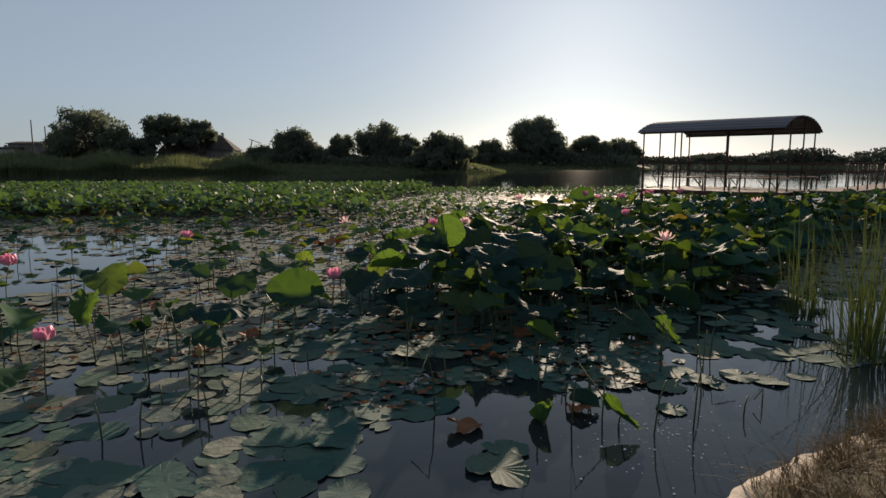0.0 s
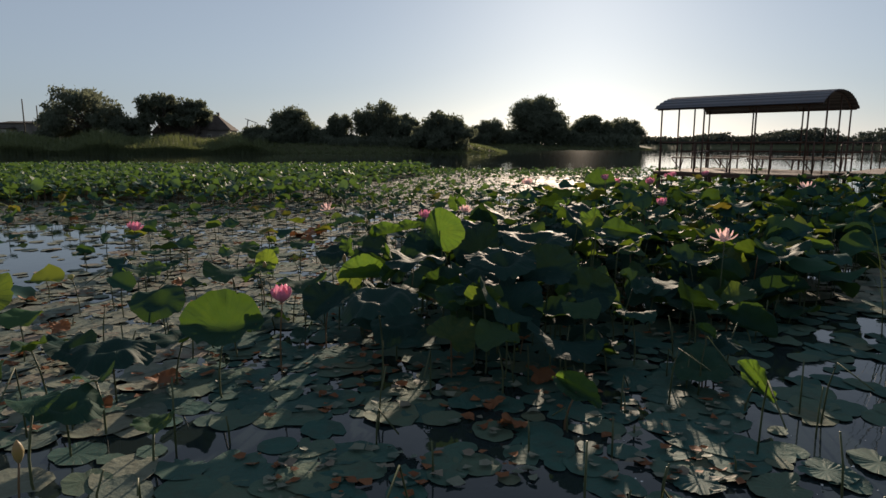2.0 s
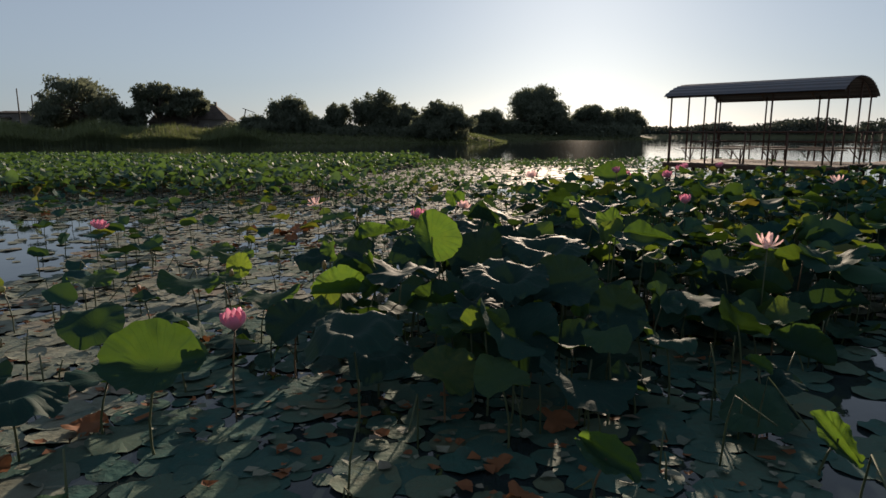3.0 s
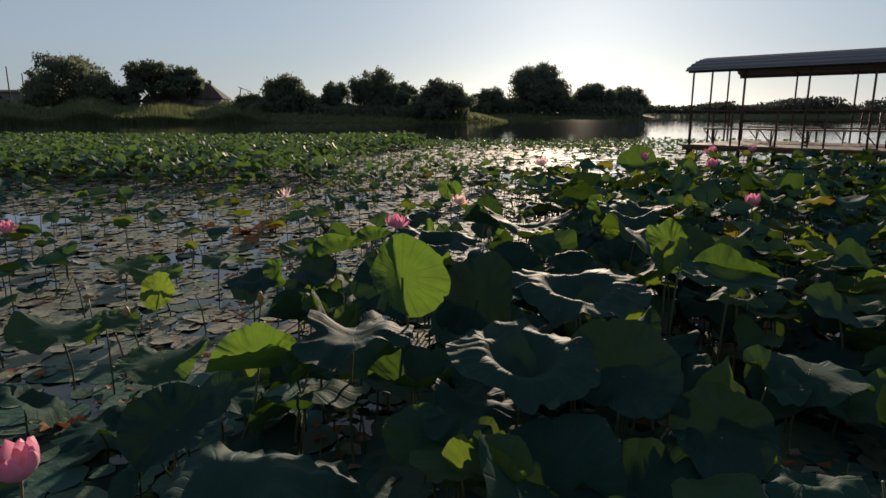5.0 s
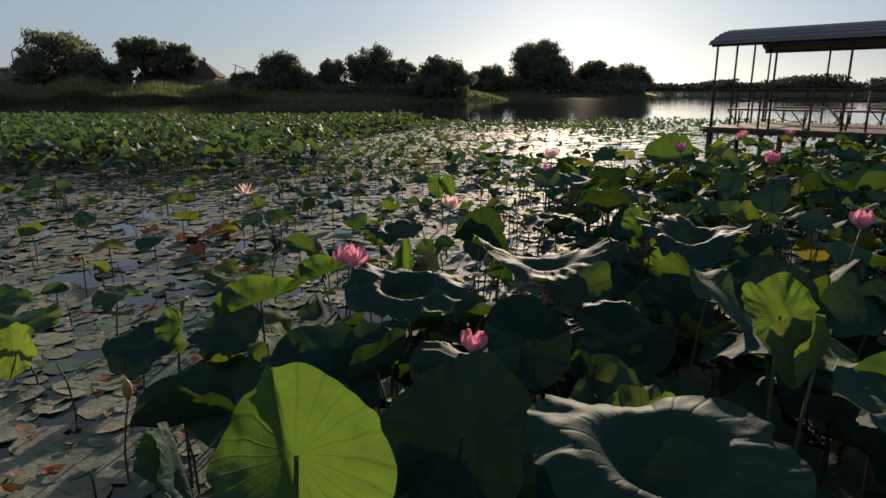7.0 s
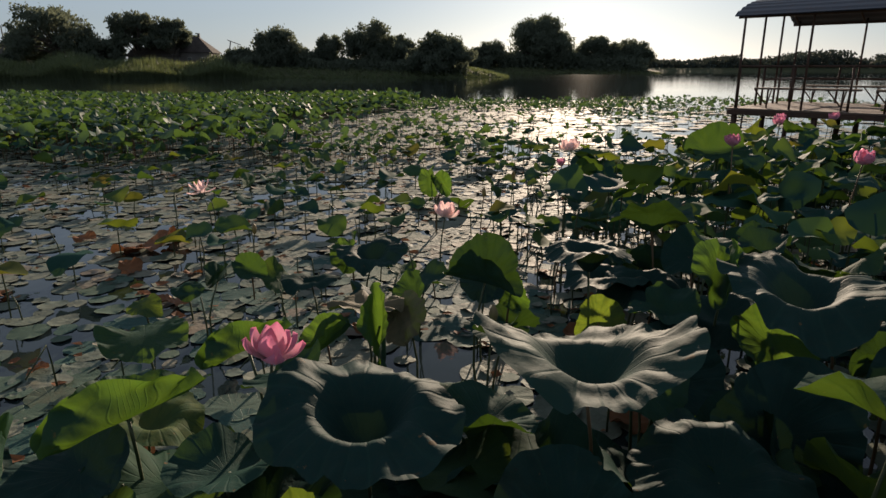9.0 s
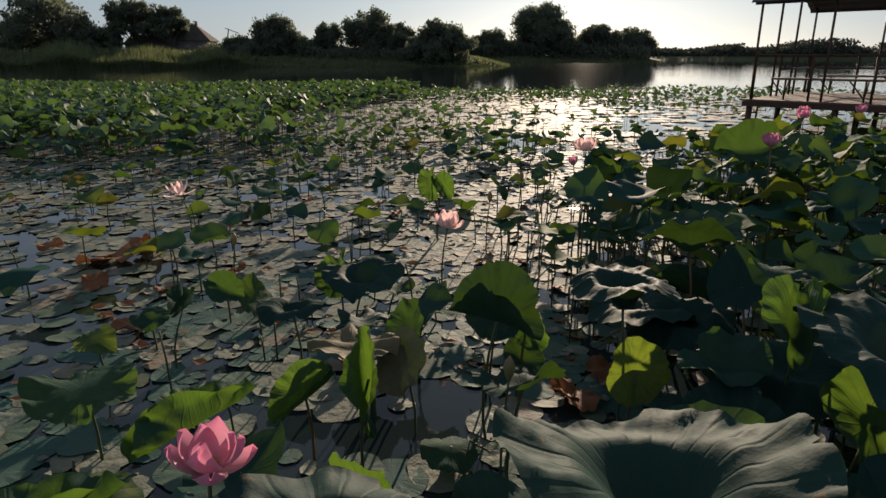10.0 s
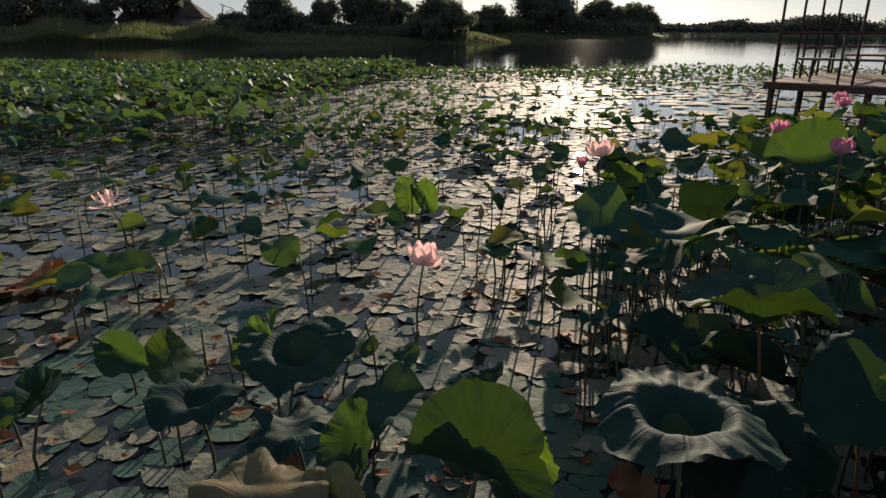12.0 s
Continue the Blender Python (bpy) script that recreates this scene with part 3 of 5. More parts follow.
def small_blade(r_, x, y, z, rad, tilt, to, cup):
    """A low blade for the mass of leaves: a wavy, saddle-shaped disc of two rings."""
    m = Matrix.Translation((x, y, z)) @ Matrix.Rotation(to, 4, "Z") @ Matrix.Rotation(tilt, 4, "Y")
    v, n = [m @ Vector((0, 0, 0))], 10
    bend, turn, frill = r_.uniform(0.1, 0.45), r_.uniform(0, 6.28), r_.uniform(0.05, 0.2)
    for q in (0.6, 1.0):
        for k in range(n):
            a = 6.2832 * k / n
            rr = rad * q * (1 + 0.12 * math.sin(2 * a + turn) + 0.08 * math.sin(3 * a + 2 * turn))
            v.append(m @ Vector((rr * math.cos(a), rr * math.sin(a), rad * q * (cup + bend * math.cos(2 * a + turn) + frill * math.sin(3 * a + to * 5)))))
    f = [(0, 1 + k, 1 + (k + 1) % n) for k in range(n)] + [(1 + k, 1 + n + k, 1 + n + (k + 1) % n, 1 + (k + 1) % n) for k in range(n)]
    return v, f


# ---- lotus: the leaves and flowers that stand out ----
BIG = dict(rings=18, spokes=132, pleat=0.022, ruffle=0.03, crinkle=0.045)
UPRIGHT = leaf_mesh(61, LEAF_BRIGHT, narrow=1.1, hinge=0.04, cup=0.06, fold=(1.22, 0.10), wave=0.03, rim=0.05, rings=18, spokes=132, pleat=0.012, ruffle=0.012, crinkle=0.03, crease=0.14)
FACING = leaf_mesh(62, LEAF_BRIGHT, cup=0.12, fold=(0.4, 0.9), wave=0.10, rim=0.08, droop=0.2, notch=0.1, saddle=0.12, **BIG)
RUFFLED = leaf_mesh(63, LEAF_SHADE, bowl=0.36, spread=0.16, wave=0.07, rim=0.07, saddle=0.12, rings=18, spokes=132, pleat=0.022, ruffle=0.018, crinkle=0.05)
HOLLOW = leaf_mesh(64, LEAF_SHADE, bowl=0.52, spread=0.20, wave=0.06, rim=0.07, saddle=0.10, **BIG)
RIPPLED = leaf_mesh(81, LEAF_SHADE, bowl=0.40, spread=0.12, wave=0.10, rim=0.08, saddle=0.14, **BIG)
DRAPED = leaf_mesh(66, LEAF_SHADE, bowl=0.20, spread=0.36, wave=0.10, rim=0.08, droop=0.25, saddle=0.14, **BIG)
SHIELD = leaf_mesh(67, LEAF_SHADE, cup=0.14, wave=0.08, rim=0.07, fold=(0.1, 0.45), saddle=0.12, **BIG)
ROLLED = leaf_mesh(68, LEAF_BRIGHT, cup=0.05, fold=(1.42, 1.38), wave=0.03, **BIG)
BENT = leaf_mesh(69, LEAF_BRIGHT, cup=0.05, fold=(1.0, 1.15), wave=0.07, rim=0.06, **BIG)
YELLOWED = leaf_mesh(70, LEAF_YELLOW, cup=0.1, fold=(0.25, 0.2), wave=0.08, **BIG)
BOAT = leaf_mesh(72, LEAF_DIM, bowl=0.36, saddle=0.22, wave=0.05, rim=0.08, **BIG)
CREST = leaf_mesh(75, LEAF_SHADE, bowl=0.10, fold=(-0.50, -0.62), wave=0.13, rim=0.09, droop=-0.12, **BIG)
CREST_SPLIT = leaf_mesh(76, LEAF_SHADE, bowl=0.22, fold=(-0.25, -0.6), wave=0.17, rim=0.08, notch=0.3, saddle=0.15, **BIG)
TACO = leaf_mesh(73, LEAF_BRIGHT, cup=0.03, fold=(1.0, 1.15), wave=0.06, rim=0.07, narrow=0.46, **BIG)
CUPPED = leaf_mesh(74, LEAF_MID, cup=0.28, fold=(0.2, 0.7), wave=0.09, rim=0.08, saddle=0.1, **BIG)
FLARED = leaf_mesh(79, LEAF_DIM, cup=0.16, fold=(1.25, 0.45), hinge=0.06, crease=0.2, wave=0.10, rim=0.08, saddle=0.14, **BIG)
SUNLIT = leaf_mesh(86, LEAF_SUNLIT, bowl=0.12, fold=(0.2, -0.5), wave=0.09, rim=0.09, notch=0.2, saddle=0.12, **BIG)
POCKET = leaf_mesh(77, LEAF_BRIGHT, cup=0.05, fold=(0.95, 1.2), wave=0.04, rim=0.06, **BIG)
BACKLIT = leaf_mesh(78, LEAF_MID, bowl=0.12, fold=(0.0, 1.25), hinge=0.42, crease=0.22, wave=0.06, rim=0.07, saddle=0.06, **BIG)
FLAT = leaf_mesh(71, LEAF_BRIGHT, cup=0.02, wave=0.08, droop=0.12, saddle=0.22, **BIG)

SHADED = "large blue-green lotus leaf with a deep hollow and ruffled rim"
GLOWING = "upright yellow-green lotus leaf glowing against the sun"
CURLED = "folded green lotus leaf rolled lengthwise on its stalk"
YELLOW = "withering yellow lotus leaf standing low over the water"
# x, y, height, radius, blade, tilt, heading, spin, label
STANDING = [
    (0.045, 8.00, 1.02, 0.215, UPRIGHT, 76, 268, 10, GLOWING),
    (0.97, 8.18, 0.80, 0.34, RUFFLED, 8, 275, 20, SHADED),
    (1.80, 9.15, 0.95, 0.18, FACING, 62, 255, 10, GLOWING),
    (1.88, 8.36, 0.90, 0.29, BACKLIT, 6, 255, 55, "broad teal lotus leaf with one raised rim lit from behind"),
    (0.20, 9.96, 0.68, 0.32, HOLLOW, 8, 268, 0, SHADED),
    (0.95, 10.10, 0.80, 0.37, BOAT, 7, 85, 0, SHADED),
    (2.06, 10.80, 0.80, 0.36, RIPPLED, 6, 240, 150, SHADED),
    (1.85, 11.10, 0.86, 0.22, BENT, 20, 200, -30, CURLED),
    (1.92, 10.72, 0.68, 0.21, FACING, 58, 268, 30, GLOWING),
    (0.71, 11.66, 0.68, 0.25, FLARED, 46, 250, 62, "large folded green lotus leaf lit along its upper half"),
    (1.30, 11.62, 0.74, 0.27, HOLLOW, 4, 80, 120, SHADED),
    (1.58, 12.15, 0.42, 0.34, RUFFLED, 5, 70, 120, SHADED),
    (0.90, 12.00, 0.48, 0.14, FACING, 56, 262, 40, ""),
    # leaf added behind the folded one to shade its lower half
    (0.74, 11.98, 0.55, 0.17, SHIELD, 36, 262, 20, ""),
    (1.74, 12.02, 0.50, 0.29, DRAPED, 12, 265, 10, SHADED),
    (-0.06, 12.60, 0.50, 0.24, RUFFLED, 14, 262, 40, ""),
    (-0.24, 12.75, 0.52, 0.17, FACING, 40, 240, 0, ""),
    (0.33, 15.35, 0.62, 0.17, FACING, 66, 250, 0, GLOWING),
    (0.45, 15.30, 0.60, 0.15, FACING, 62, 285, 40, GLOWING),
    (-0.03, 11.74, 0.47, 0.22, SUNLIT, 14, 262, 85, "pale brown lotus leaf with a sunken middle, coloured as if sunlit"),
    (0.24, 11.70, 0.42, 0.17, SUNLIT, 30, 240, 200, "pale brown lotus leaf with a sunken middle, coloured as if sunlit"),
    (-0.02, 12.25, 0.40, 0.19, CREST_SPLIT, 2, 275, 92, SHADED),
    (0.26, 12.12, 0.42, 0.15, CUPPED, 40, 262, 0, ""),
    (-0.66, 10.14, 0.68, 0.34, TACO, 10, 150, 326, "long folded green lotus leaf seen along its edge"),
    (-0.42, 10.76, 0.66, 0.29, TACO, 10, 150, 330, "long folded green lotus leaf seen along its edge"),
    (-0.19, 11.42, 0.38, 0.17, BENT, 24, 240, 310, ""),
    (-1.22, 11.44, 0.42, 0.23, FLAT, 8, 265, 20, ""),
    (0.46, 8.56, 0.75, 0.27, SHIELD, 68, 268, 0, "big dark lotus leaf upright in the shade"),
    (-1.10, 13.05, 0.28, 0.16, CUPPED, 30, 270, 60, ""),
    (0.58, 7.38, 0.76, 0.29, RUFFLED, 14, 275, 200, SHADED),
    (0.36, 7.36, 0.62, 0.20, CREST_SPLIT, 16, 268, 70, SHADED),
    (1.02, 7.42, 0.74, 0.25, SHIELD, 34, 262, 100, SHADED),
    (1.25, 7.82, 0.56, 0.17, FACING, 60, 268, 160, ""),
    (-0.42, 6.62, 0.66, 0.30, DRAPED, 10, 268, 20, SHADED),
    (-0.96, 7.55, 0.42, 0.23, SHIELD, 22, 262, 150, SHADED),
    (-0.30, 7.10, 0.34, 0.24, DRAPED, 10, 262, 60, ""),
    (-0.20, 7.92, 0.74, 0.30, CREST_SPLIT, 6, 262, 82, SHADED),
    (0.52, 7.88, 0.62, 0.28, DRAPED, 10, 280, 240, SHADED),
    (-0.68, 7.90, 0.58, 0.23, POCKET, 10, 300, 105, "folded yellow-green lotus leaf glowing against the sun"),
    (-0.40, 7.80, 0.62, 0.14, POCKET, 20, 200, 150, "folded yellow-green lotus leaf glowing against the sun"),
    (0.11, 7.80, 0.52, 0.21, CUPPED, 8, 90, 90, ""),
    (-1.50, 6.40, 0.52, 0.29, CUPPED, 34, 266, 90, "broad cupped green lotus leaf facing the path"),
    (-2.50, 7.57, 0.40, 0.23, 2, 34, 275, 0, ""),
    (-2.26, 6.25, 0.38, 0.29, DRAPED, 8, 262, 300, "broad pale-backed green lotus leaf with a folded side"),
    (-4.05, 7.50, 0.50, 0.24, 3, 40, 290, 60, ""),
    (-3.65, 6.35, 0.42, 0.2, FACING, 45, 300, 20, ""),
    (-2.28, 8.84, 0.45, 0.27, FLAT, 5, 262, 0, ""),
    (-3.40, 9.20, 0.40, 0.22, FLAT, 10, 262, 60, ""),
    (-2.46, 10.74, 0.34, 0.22, FLAT, 14, 262, 20, ""),
    (-2.83, 10.95, 0.38, 0.24, FLAT, 8, 262, 50, ""),
    (-1.97, 11.04, 0.42, 0.18, FLAT, 8, 262, 150, ""),
    (-2.05, 9.08, 0.40, 0.20, FLAT, 14, 265, 120, ""),
    (-1.40, 8.40, 0.42, 0.25, FLAT, 4, 262, 200, ""),
    (-2.30, 10.38, 0.27, 0.17, YELLOWED, 62, 262, 10, YELLOW),
    (1.34, 11.48, 0.48, 0.155, YELLOWED, 74, 268, 0, YELLOW),
    (1.93, 12.46, 0.76, 0.32, BOAT, 9, 110, 60, SHADED),
    (3.20, 14.50, 1.06, 0.30, CUPPED, 36, 262, 90, GLOWING),
    (0.12, 11.30, 0.54, 0.23, ROLLED, 80, 268, 2, CURLED),
    (-0.46, 8.48, 0.68, 0.15, ROLLED, 62, 250, 20, CURLED),
    (1.26, 4.28, 0.12, 0.16, ROLLED, 52, 240, 30, CURLED),
    (2.24, 6.10, 0.24, 0.16, POCKET, 66, 250, 20, CURLED),
    (2.20, 6.91, 0.34, 0.09, BENT, 40, 250, 40, CURLED),
    (0.94, 5.85, 0.26, 0.17, BENT, 40, 240, 40, CURLED),
    (0.16, 7.25, 0.56, 0.14, FLAT, 50, 268, 0, ""),
    (1.34, 9.88, 0.60, 0.28, DRAPED, 16, 262, 95, SHADED),
    (1.75, 10.30, 0.5, 0.3, SHIELD, 60, 270, 0, SHADED),
    (1.52, 10.85, 0.46, 0.26, SHIELD, 16, 265, 40, SHADED),
    (1.92, 11.25, 0.60, 0.28, DRAPED, 12, 262, 20, SHADED),
    (2.35, 10.25, 0.62, 0.28, SHIELD, 30, 262, 60, SHADED),
    (1.45, 10.05, 0.40, 0.26, DRAPED, 12, 262, 160, SHADED),
    (1.32, 7.12, 0.62, 0.20, SHIELD, 50, 265, 70, ""),
    (1.15, 6.72, 0.62, 0.16, 5, 20, 260, 0, ""),
    (0.80, 9.60, 0.62, 0.24, SHIELD, 40, 280, 60, ""),
    (0.52, 9.46, 0.62, 0.26, CREST, 8, 270, 80, SHADED),
    (-0.85, 10.12, 0.48, 0.23, SHIELD, 14, 262, 50, SHADED),
    (-1.35, 10.10, 0.44, 0.23, DRAPED, 12, 262, 80, ""),
    (-1.15, 10.15, 0.52, 0.15, FACING, 46, 250, 10, ""),
    (0.20, 10.55, 0.5, 0.19, FACING, 50, 262, 60, ""),
    (0.75, 4.36, 0.05, 0.14, BENT, 58, 120, 20, CURLED),
    (1.08, 4.62, 0.05, 0.12, 8, 50, 60, 80, CURLED),
]
for x, y, top, radius, blade, tilt, to, spin, label in STANDING:
    lotus_leaf(x, y, top, radius, blade, tilt, to, spin, label)
    HEROES.append((x, y, radius * 0.55))


HEROES.append((-0.35, 8.5, 0.35))
HEROES.append((-0.95, 10.45, 0.42))
HEROES.append((1.6, 12.6, 0.38))
HEROES.append((-0.95, 7.25, 0.5))


def petal_data(wide=0.36, curve=0.32, n=7, m=5):
    v, f = [], []
    for i in range(n + 1):
        t = i / n
        w = wide * math.sin(math.pi * (0.06 + 0.92 * t ** 0.8)) ** 0.75
        for j in range(m + 1):
            u = 2 * j / m - 1
            v.append((w * u, -curve * math.sin(t * 2.4) + 0.22 * wide * u * u * 2 - 0.10 * t, t))
    for i in range(n):
        for j in range(m):
            a = i * (m + 1) + j
            f.append((a, a + 1, a + m + 2, a + m + 1))
    return v, f


PETALS = {False: mesh_of("petal", *petal_data(), PETAL), True: mesh_of("petal", *petal_data(0.2, 0.16), PETAL_PALE), "broad": mesh_of("petal", *petal_data(), PETAL_PALE)}
BUD_PETAL = mesh_of("petal", *petal_data(0.3, 0.34), PETAL)
POD_MESH = mesh_of("seed_pod", *tube([(0, 0, 0), (0, 0, 0.1), (0, 0, 0.22), (0, 0, 0.25)], [0.05, 0.11, 0.17, 0.15], 12), POD)


def lotus_flower(x, y, top, size, wide_open, label, pale=False, lean=0.0, to=0.0):
    """wide_open: degrees by which the outer petals lie back from upright."""
    ob = empty("lotus_flower", pose(x, y, 0), label, "lotus flower", "lotus flowers")
    part("stalk", STALKS[int(abs(x * 53)) % 6], ob, Matrix.Translation((0, 0, -0.25)) @ Matrix.Diagonal((0.9, 0.9, top + 0.25, 1)))
    head = Matrix.Translation((0, 0, top)) @ Matrix.Rotation(radians(to), 4, "Z") @ Matrix.Rotation(radians(lean), 4, "Y") @ Matrix.Diagonal((size, size, size, 1))
    r_ = rng(int(abs(x * 977 + y * 131)))
    rings = ((4, 1.15, 0.95), (4, 0.5, 1.0), (3, 0.16, 0.92)) if wide_open > 15 else ((5, 1.0, 1.0), (4, 0.4, 0.95))
    for n, share, long in rings:
        for k in range(n):
            a = 360.0 * k / n + 25 * share + r_.uniform(-9, 9)
            open_ = wide_open * share * r_.uniform(0.85, 1.12)
            part("petal", PETALS[pale] if wide_open > 15 else BUD_PETAL, ob, head @ pose(0, 0, 0, 0, 0, a) @ Matrix.Translation((0, -0.05, 0)) @ pose(0, 0, 0, open_, 0, 0) @ Matrix.Diagonal((long, long, long, 1)))
    if wide_open > 30:
        part("seed_pod", POD_MESH, ob, head)
    HEROES.append((x, y, 0.12))
    return ob


PINK = "open pink lotus flower on a tall stalk"
HALF = "half-open deep pink lotus flower on its stalk"
PALE = "pale pink lotus flower, wide open, on its stalk"
for x, y, top, size, wide_open, label, pale in (
        (-0.15, 10.20, 0.88, 0.125, 36, PINK, False), (0.54, 9.57, 0.60, 0.12, 12, HALF, False),
        (0.48, 13.60, 0.60, 0.15, 38, PALE, "broad"), (1.78, 14.72, 1.04, 0.14, 34, PALE, "broad"), (-2.42, 15.60, 0.44, 0.17, 62, PALE, True),
        (-5.12, 12.52, 0.40, 0.16, 30, PINK, False), (3.02, 8.50, 0.84, 0.15, 48, PALE, True), (6.7, 13.50, 1.02, 0.17, 48, PALE, True),
        (-1.20, 6.86, 0.60, 0.14, 12, HALF, False), (-3.13, 4.83, 0.48, 0.13, 26, PINK, False), (-5.64, 8.10, 0.56, 0.16, 28, PINK, False),
        (3.66, 12.95, 1.16, 0.12, 26, PINK, False), (3.09, 10.64, 1.00, 0.12, 12, HALF, False), (3.18, 14.11, 1.16, 0.12, 14, HALF, False),
        (6.40, 19.44, 0.96, 0.15, 24, PINK, False), (6.04, 18.78, 0.95, 0.15, 30, PINK, False), (4.05, 16.55, 0.94, 0.14, 34, PINK, False), (7.2, 19.2, 1.0, 0.14, 24, PINK, False),
        (1.98, 16.2, 0.66, 0.11, 8, HALF, False)):
    lotus_flower(x, y, top, size, wide_open, label, pale, lean=10, to=(x * 71) % 360)


def pod_on_stalk(x, y, top, bud):
    ob = empty("lotus_bud" if bud else "lotus_seed_head", pose(x, y, 0), "closed greenish-pink lotus bud on a bare stalk" if bud else "brown lotus seed head on a bare stalk", "lotus bud" if bud else "seed head", "lotus buds and seed heads")
    part("stalk", STALKS[int(abs(x * 31)) % 6], ob, Matrix.Translation((0, 0, -0.25)) @ Matrix.Diagonal((0.8, 0.8, top + 0.25, 1)))
    if bud:
        v, f = tube([(0, 0, -0.01), (0, 0, 0.015), (0, 0, 0.045), (0, 0, 0.075), (0, 0, 0.1)], [0.008, 0.02, 0.026, 0.018, 0.003], 9)
        part("bud", mesh_of("bud", v, f, BUD), ob, pose(0, 0, top))
    else:
        part("seed_pod", POD_MESH, ob, Matrix.Translation((0, 0, top - 0.01)) @ pose(0, 0, 0, 35, 10, 0) @ Matrix.Diagonal((0.2, 0.2, 0.2, 1)))


for x, y, top, bud in ((-1.85, 4.65, 0.42, True), (-2.0, 9.2, 0.4, True), (-1.1, 9.4, 0.45, True), (0.72, 11.2, 0.6, True), (1.75, 13.6, 0.66, False),
                       (-3.9, 8.6, 0.42, False), (0.9, 14.8, 0.55, True), (1.3, 15.6, 0.6, True), (-1.4, 14.2, 0.3, True), (2.4, 15.2, 0.85, False)):
    pod_on_stalk(x, y, top, bud)


def dead_leaves():
    r_ = rng(17)
    crumpled = [mesh_of("dead_leaf", *leaf_data(90 + i, cup=0.05, fold=(0.25, 0.12), wave=0.15, rim=0.14, notch=0.3, pleat=0.05, rings=7, spokes=48), DRY) for i in range(3)]
    spots = [(-2.62, 14.67, 0.26), (-2.45, 14.85, 0.18), (-2.85, 14.5, 0.14), (-2.52, 13.9, 0.12), (-2.35, 6.1, 0.12), (-1.75, 13.0, 0.14), (1.2, 12.0, 0.13), (1.45, 12.3, 0.12), (-0.1, 12.4, 0.1), (1.05, 4.6, 0.11), (0.15, 4.25, 0.12), (1.46, 11.2, 0.12)]
    for _ in range(46):
        y = r_.uniform(8.5, 18) if len(spots) > 18 else r_.uniform(4.8, 8.5)
        x = r_.uniform(-0.6 * y, 0.3 * y)
        if cover(x, y) > 0.3:
            spots.append((x, y, r_.uniform(0.05, 0.13)))
    for x, y, rad in spots:
        ob = part("dead_leaf", r_.choice(crumpled), None, Matrix.Translation((x, y, 0.02 + rad * 0.15)) @ pose(0, 0, 0, r_.uniform(-20, 20), r_.uniform(-20, 20), r_.uniform(0, 360)) @ Matrix.Diagonal((rad, rad, rad, 1)))
        tagged(ob, "crumpled dead reddish-brown lotus leaf lying on the water", "dead leaf", "dead lotus leaves")


def leaf_scraps():
    """Torn brown and grey scraps of old leaves on the floating bed."""
    r_ = rng(21)
    pieces = {True: [], False: []}
    for _ in range(5200):
        y = 4.6 + 19 * r_.random() ** 1.2
        x = r_.uniform(-0.7 * y, 0.35 * y)
        if cover(x, y) < 0.3 or noise.noise(Vector((x * 0.9, y * 0.9, 9.1))) < -0.15:
            continue
        rad, a, h = r_.uniform(0.012, 0.05) * (1 + 0.03 * y), r_.uniform(0, 6.28), r_.uniform(0.012, 0.03)
        n = r_.randrange(4, 7)
        ring = [(x + rad * r_.uniform(0.5, 1.3) * math.cos(a + 6.28 * k / n), y + 0.8 * rad * r_.uniform(0.5, 1.3) * math.sin(a + 6.28 * k / n), h + rad * r_.uniform(-0.1, 0.45)) for k in range(n)]
        pieces[r_.random() < 0.45].append(([(x, y, h)] + ring, [(0, 1 + k, 1 + (k + 1) % n) for k in range(n)]))
    joined("leaf_scraps", pieces[True], DRY, "torn reddish-brown scraps of dead lotus leaf on the water", "leaf scraps", soft=False)
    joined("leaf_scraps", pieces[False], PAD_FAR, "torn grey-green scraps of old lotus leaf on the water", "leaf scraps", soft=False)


def bare_stalks():
    """Broken and bent stalks that stand out of the water."""
    r_ = rng(18)
    pieces = []
    for _ in range(560):
        y = r_.uniform(3.9, 16)
        x = r_.uniform(-0.68 * y, 0.68 * y)
        if x < -1 and r_.random() < 0.55:
            continue
        if tall(x, y)[0] < 1 and not (4.2 < y < 6.8 and -1.2 < x < 2.6 and r_.random() < 0.55):
            continue
        h, a = r_.uniform(0.08, 0.5), r_.uniform(0, 6.28)
        lean = r_.uniform(0, 0.25)
        p = [Vector((x, y, -0.08)), Vector((x + 0.4 * lean * h * math.cos(a), y + 0.4 * lean * h * math.sin(a), h * 0.6)), Vector((x + lean * math.cos(a) * h, y + lean * math.sin(a) * h, h))]
        if r_.random() < 0.3:
            p.append(p[-1] + Vector((0.5 * h * math.cos(a), 0.5 * h * math.sin(a), -r_.uniform(0.2, 0.7) * h)))
        pieces.append(tube(p, [0.0065, 0.006, 0.0055, 0.005][:len(p)], 5))
    joined("bare_stalks", pieces, STALK, "thin broken lotus stalks standing out of the water", "lotus stalks")


grow_leaves()


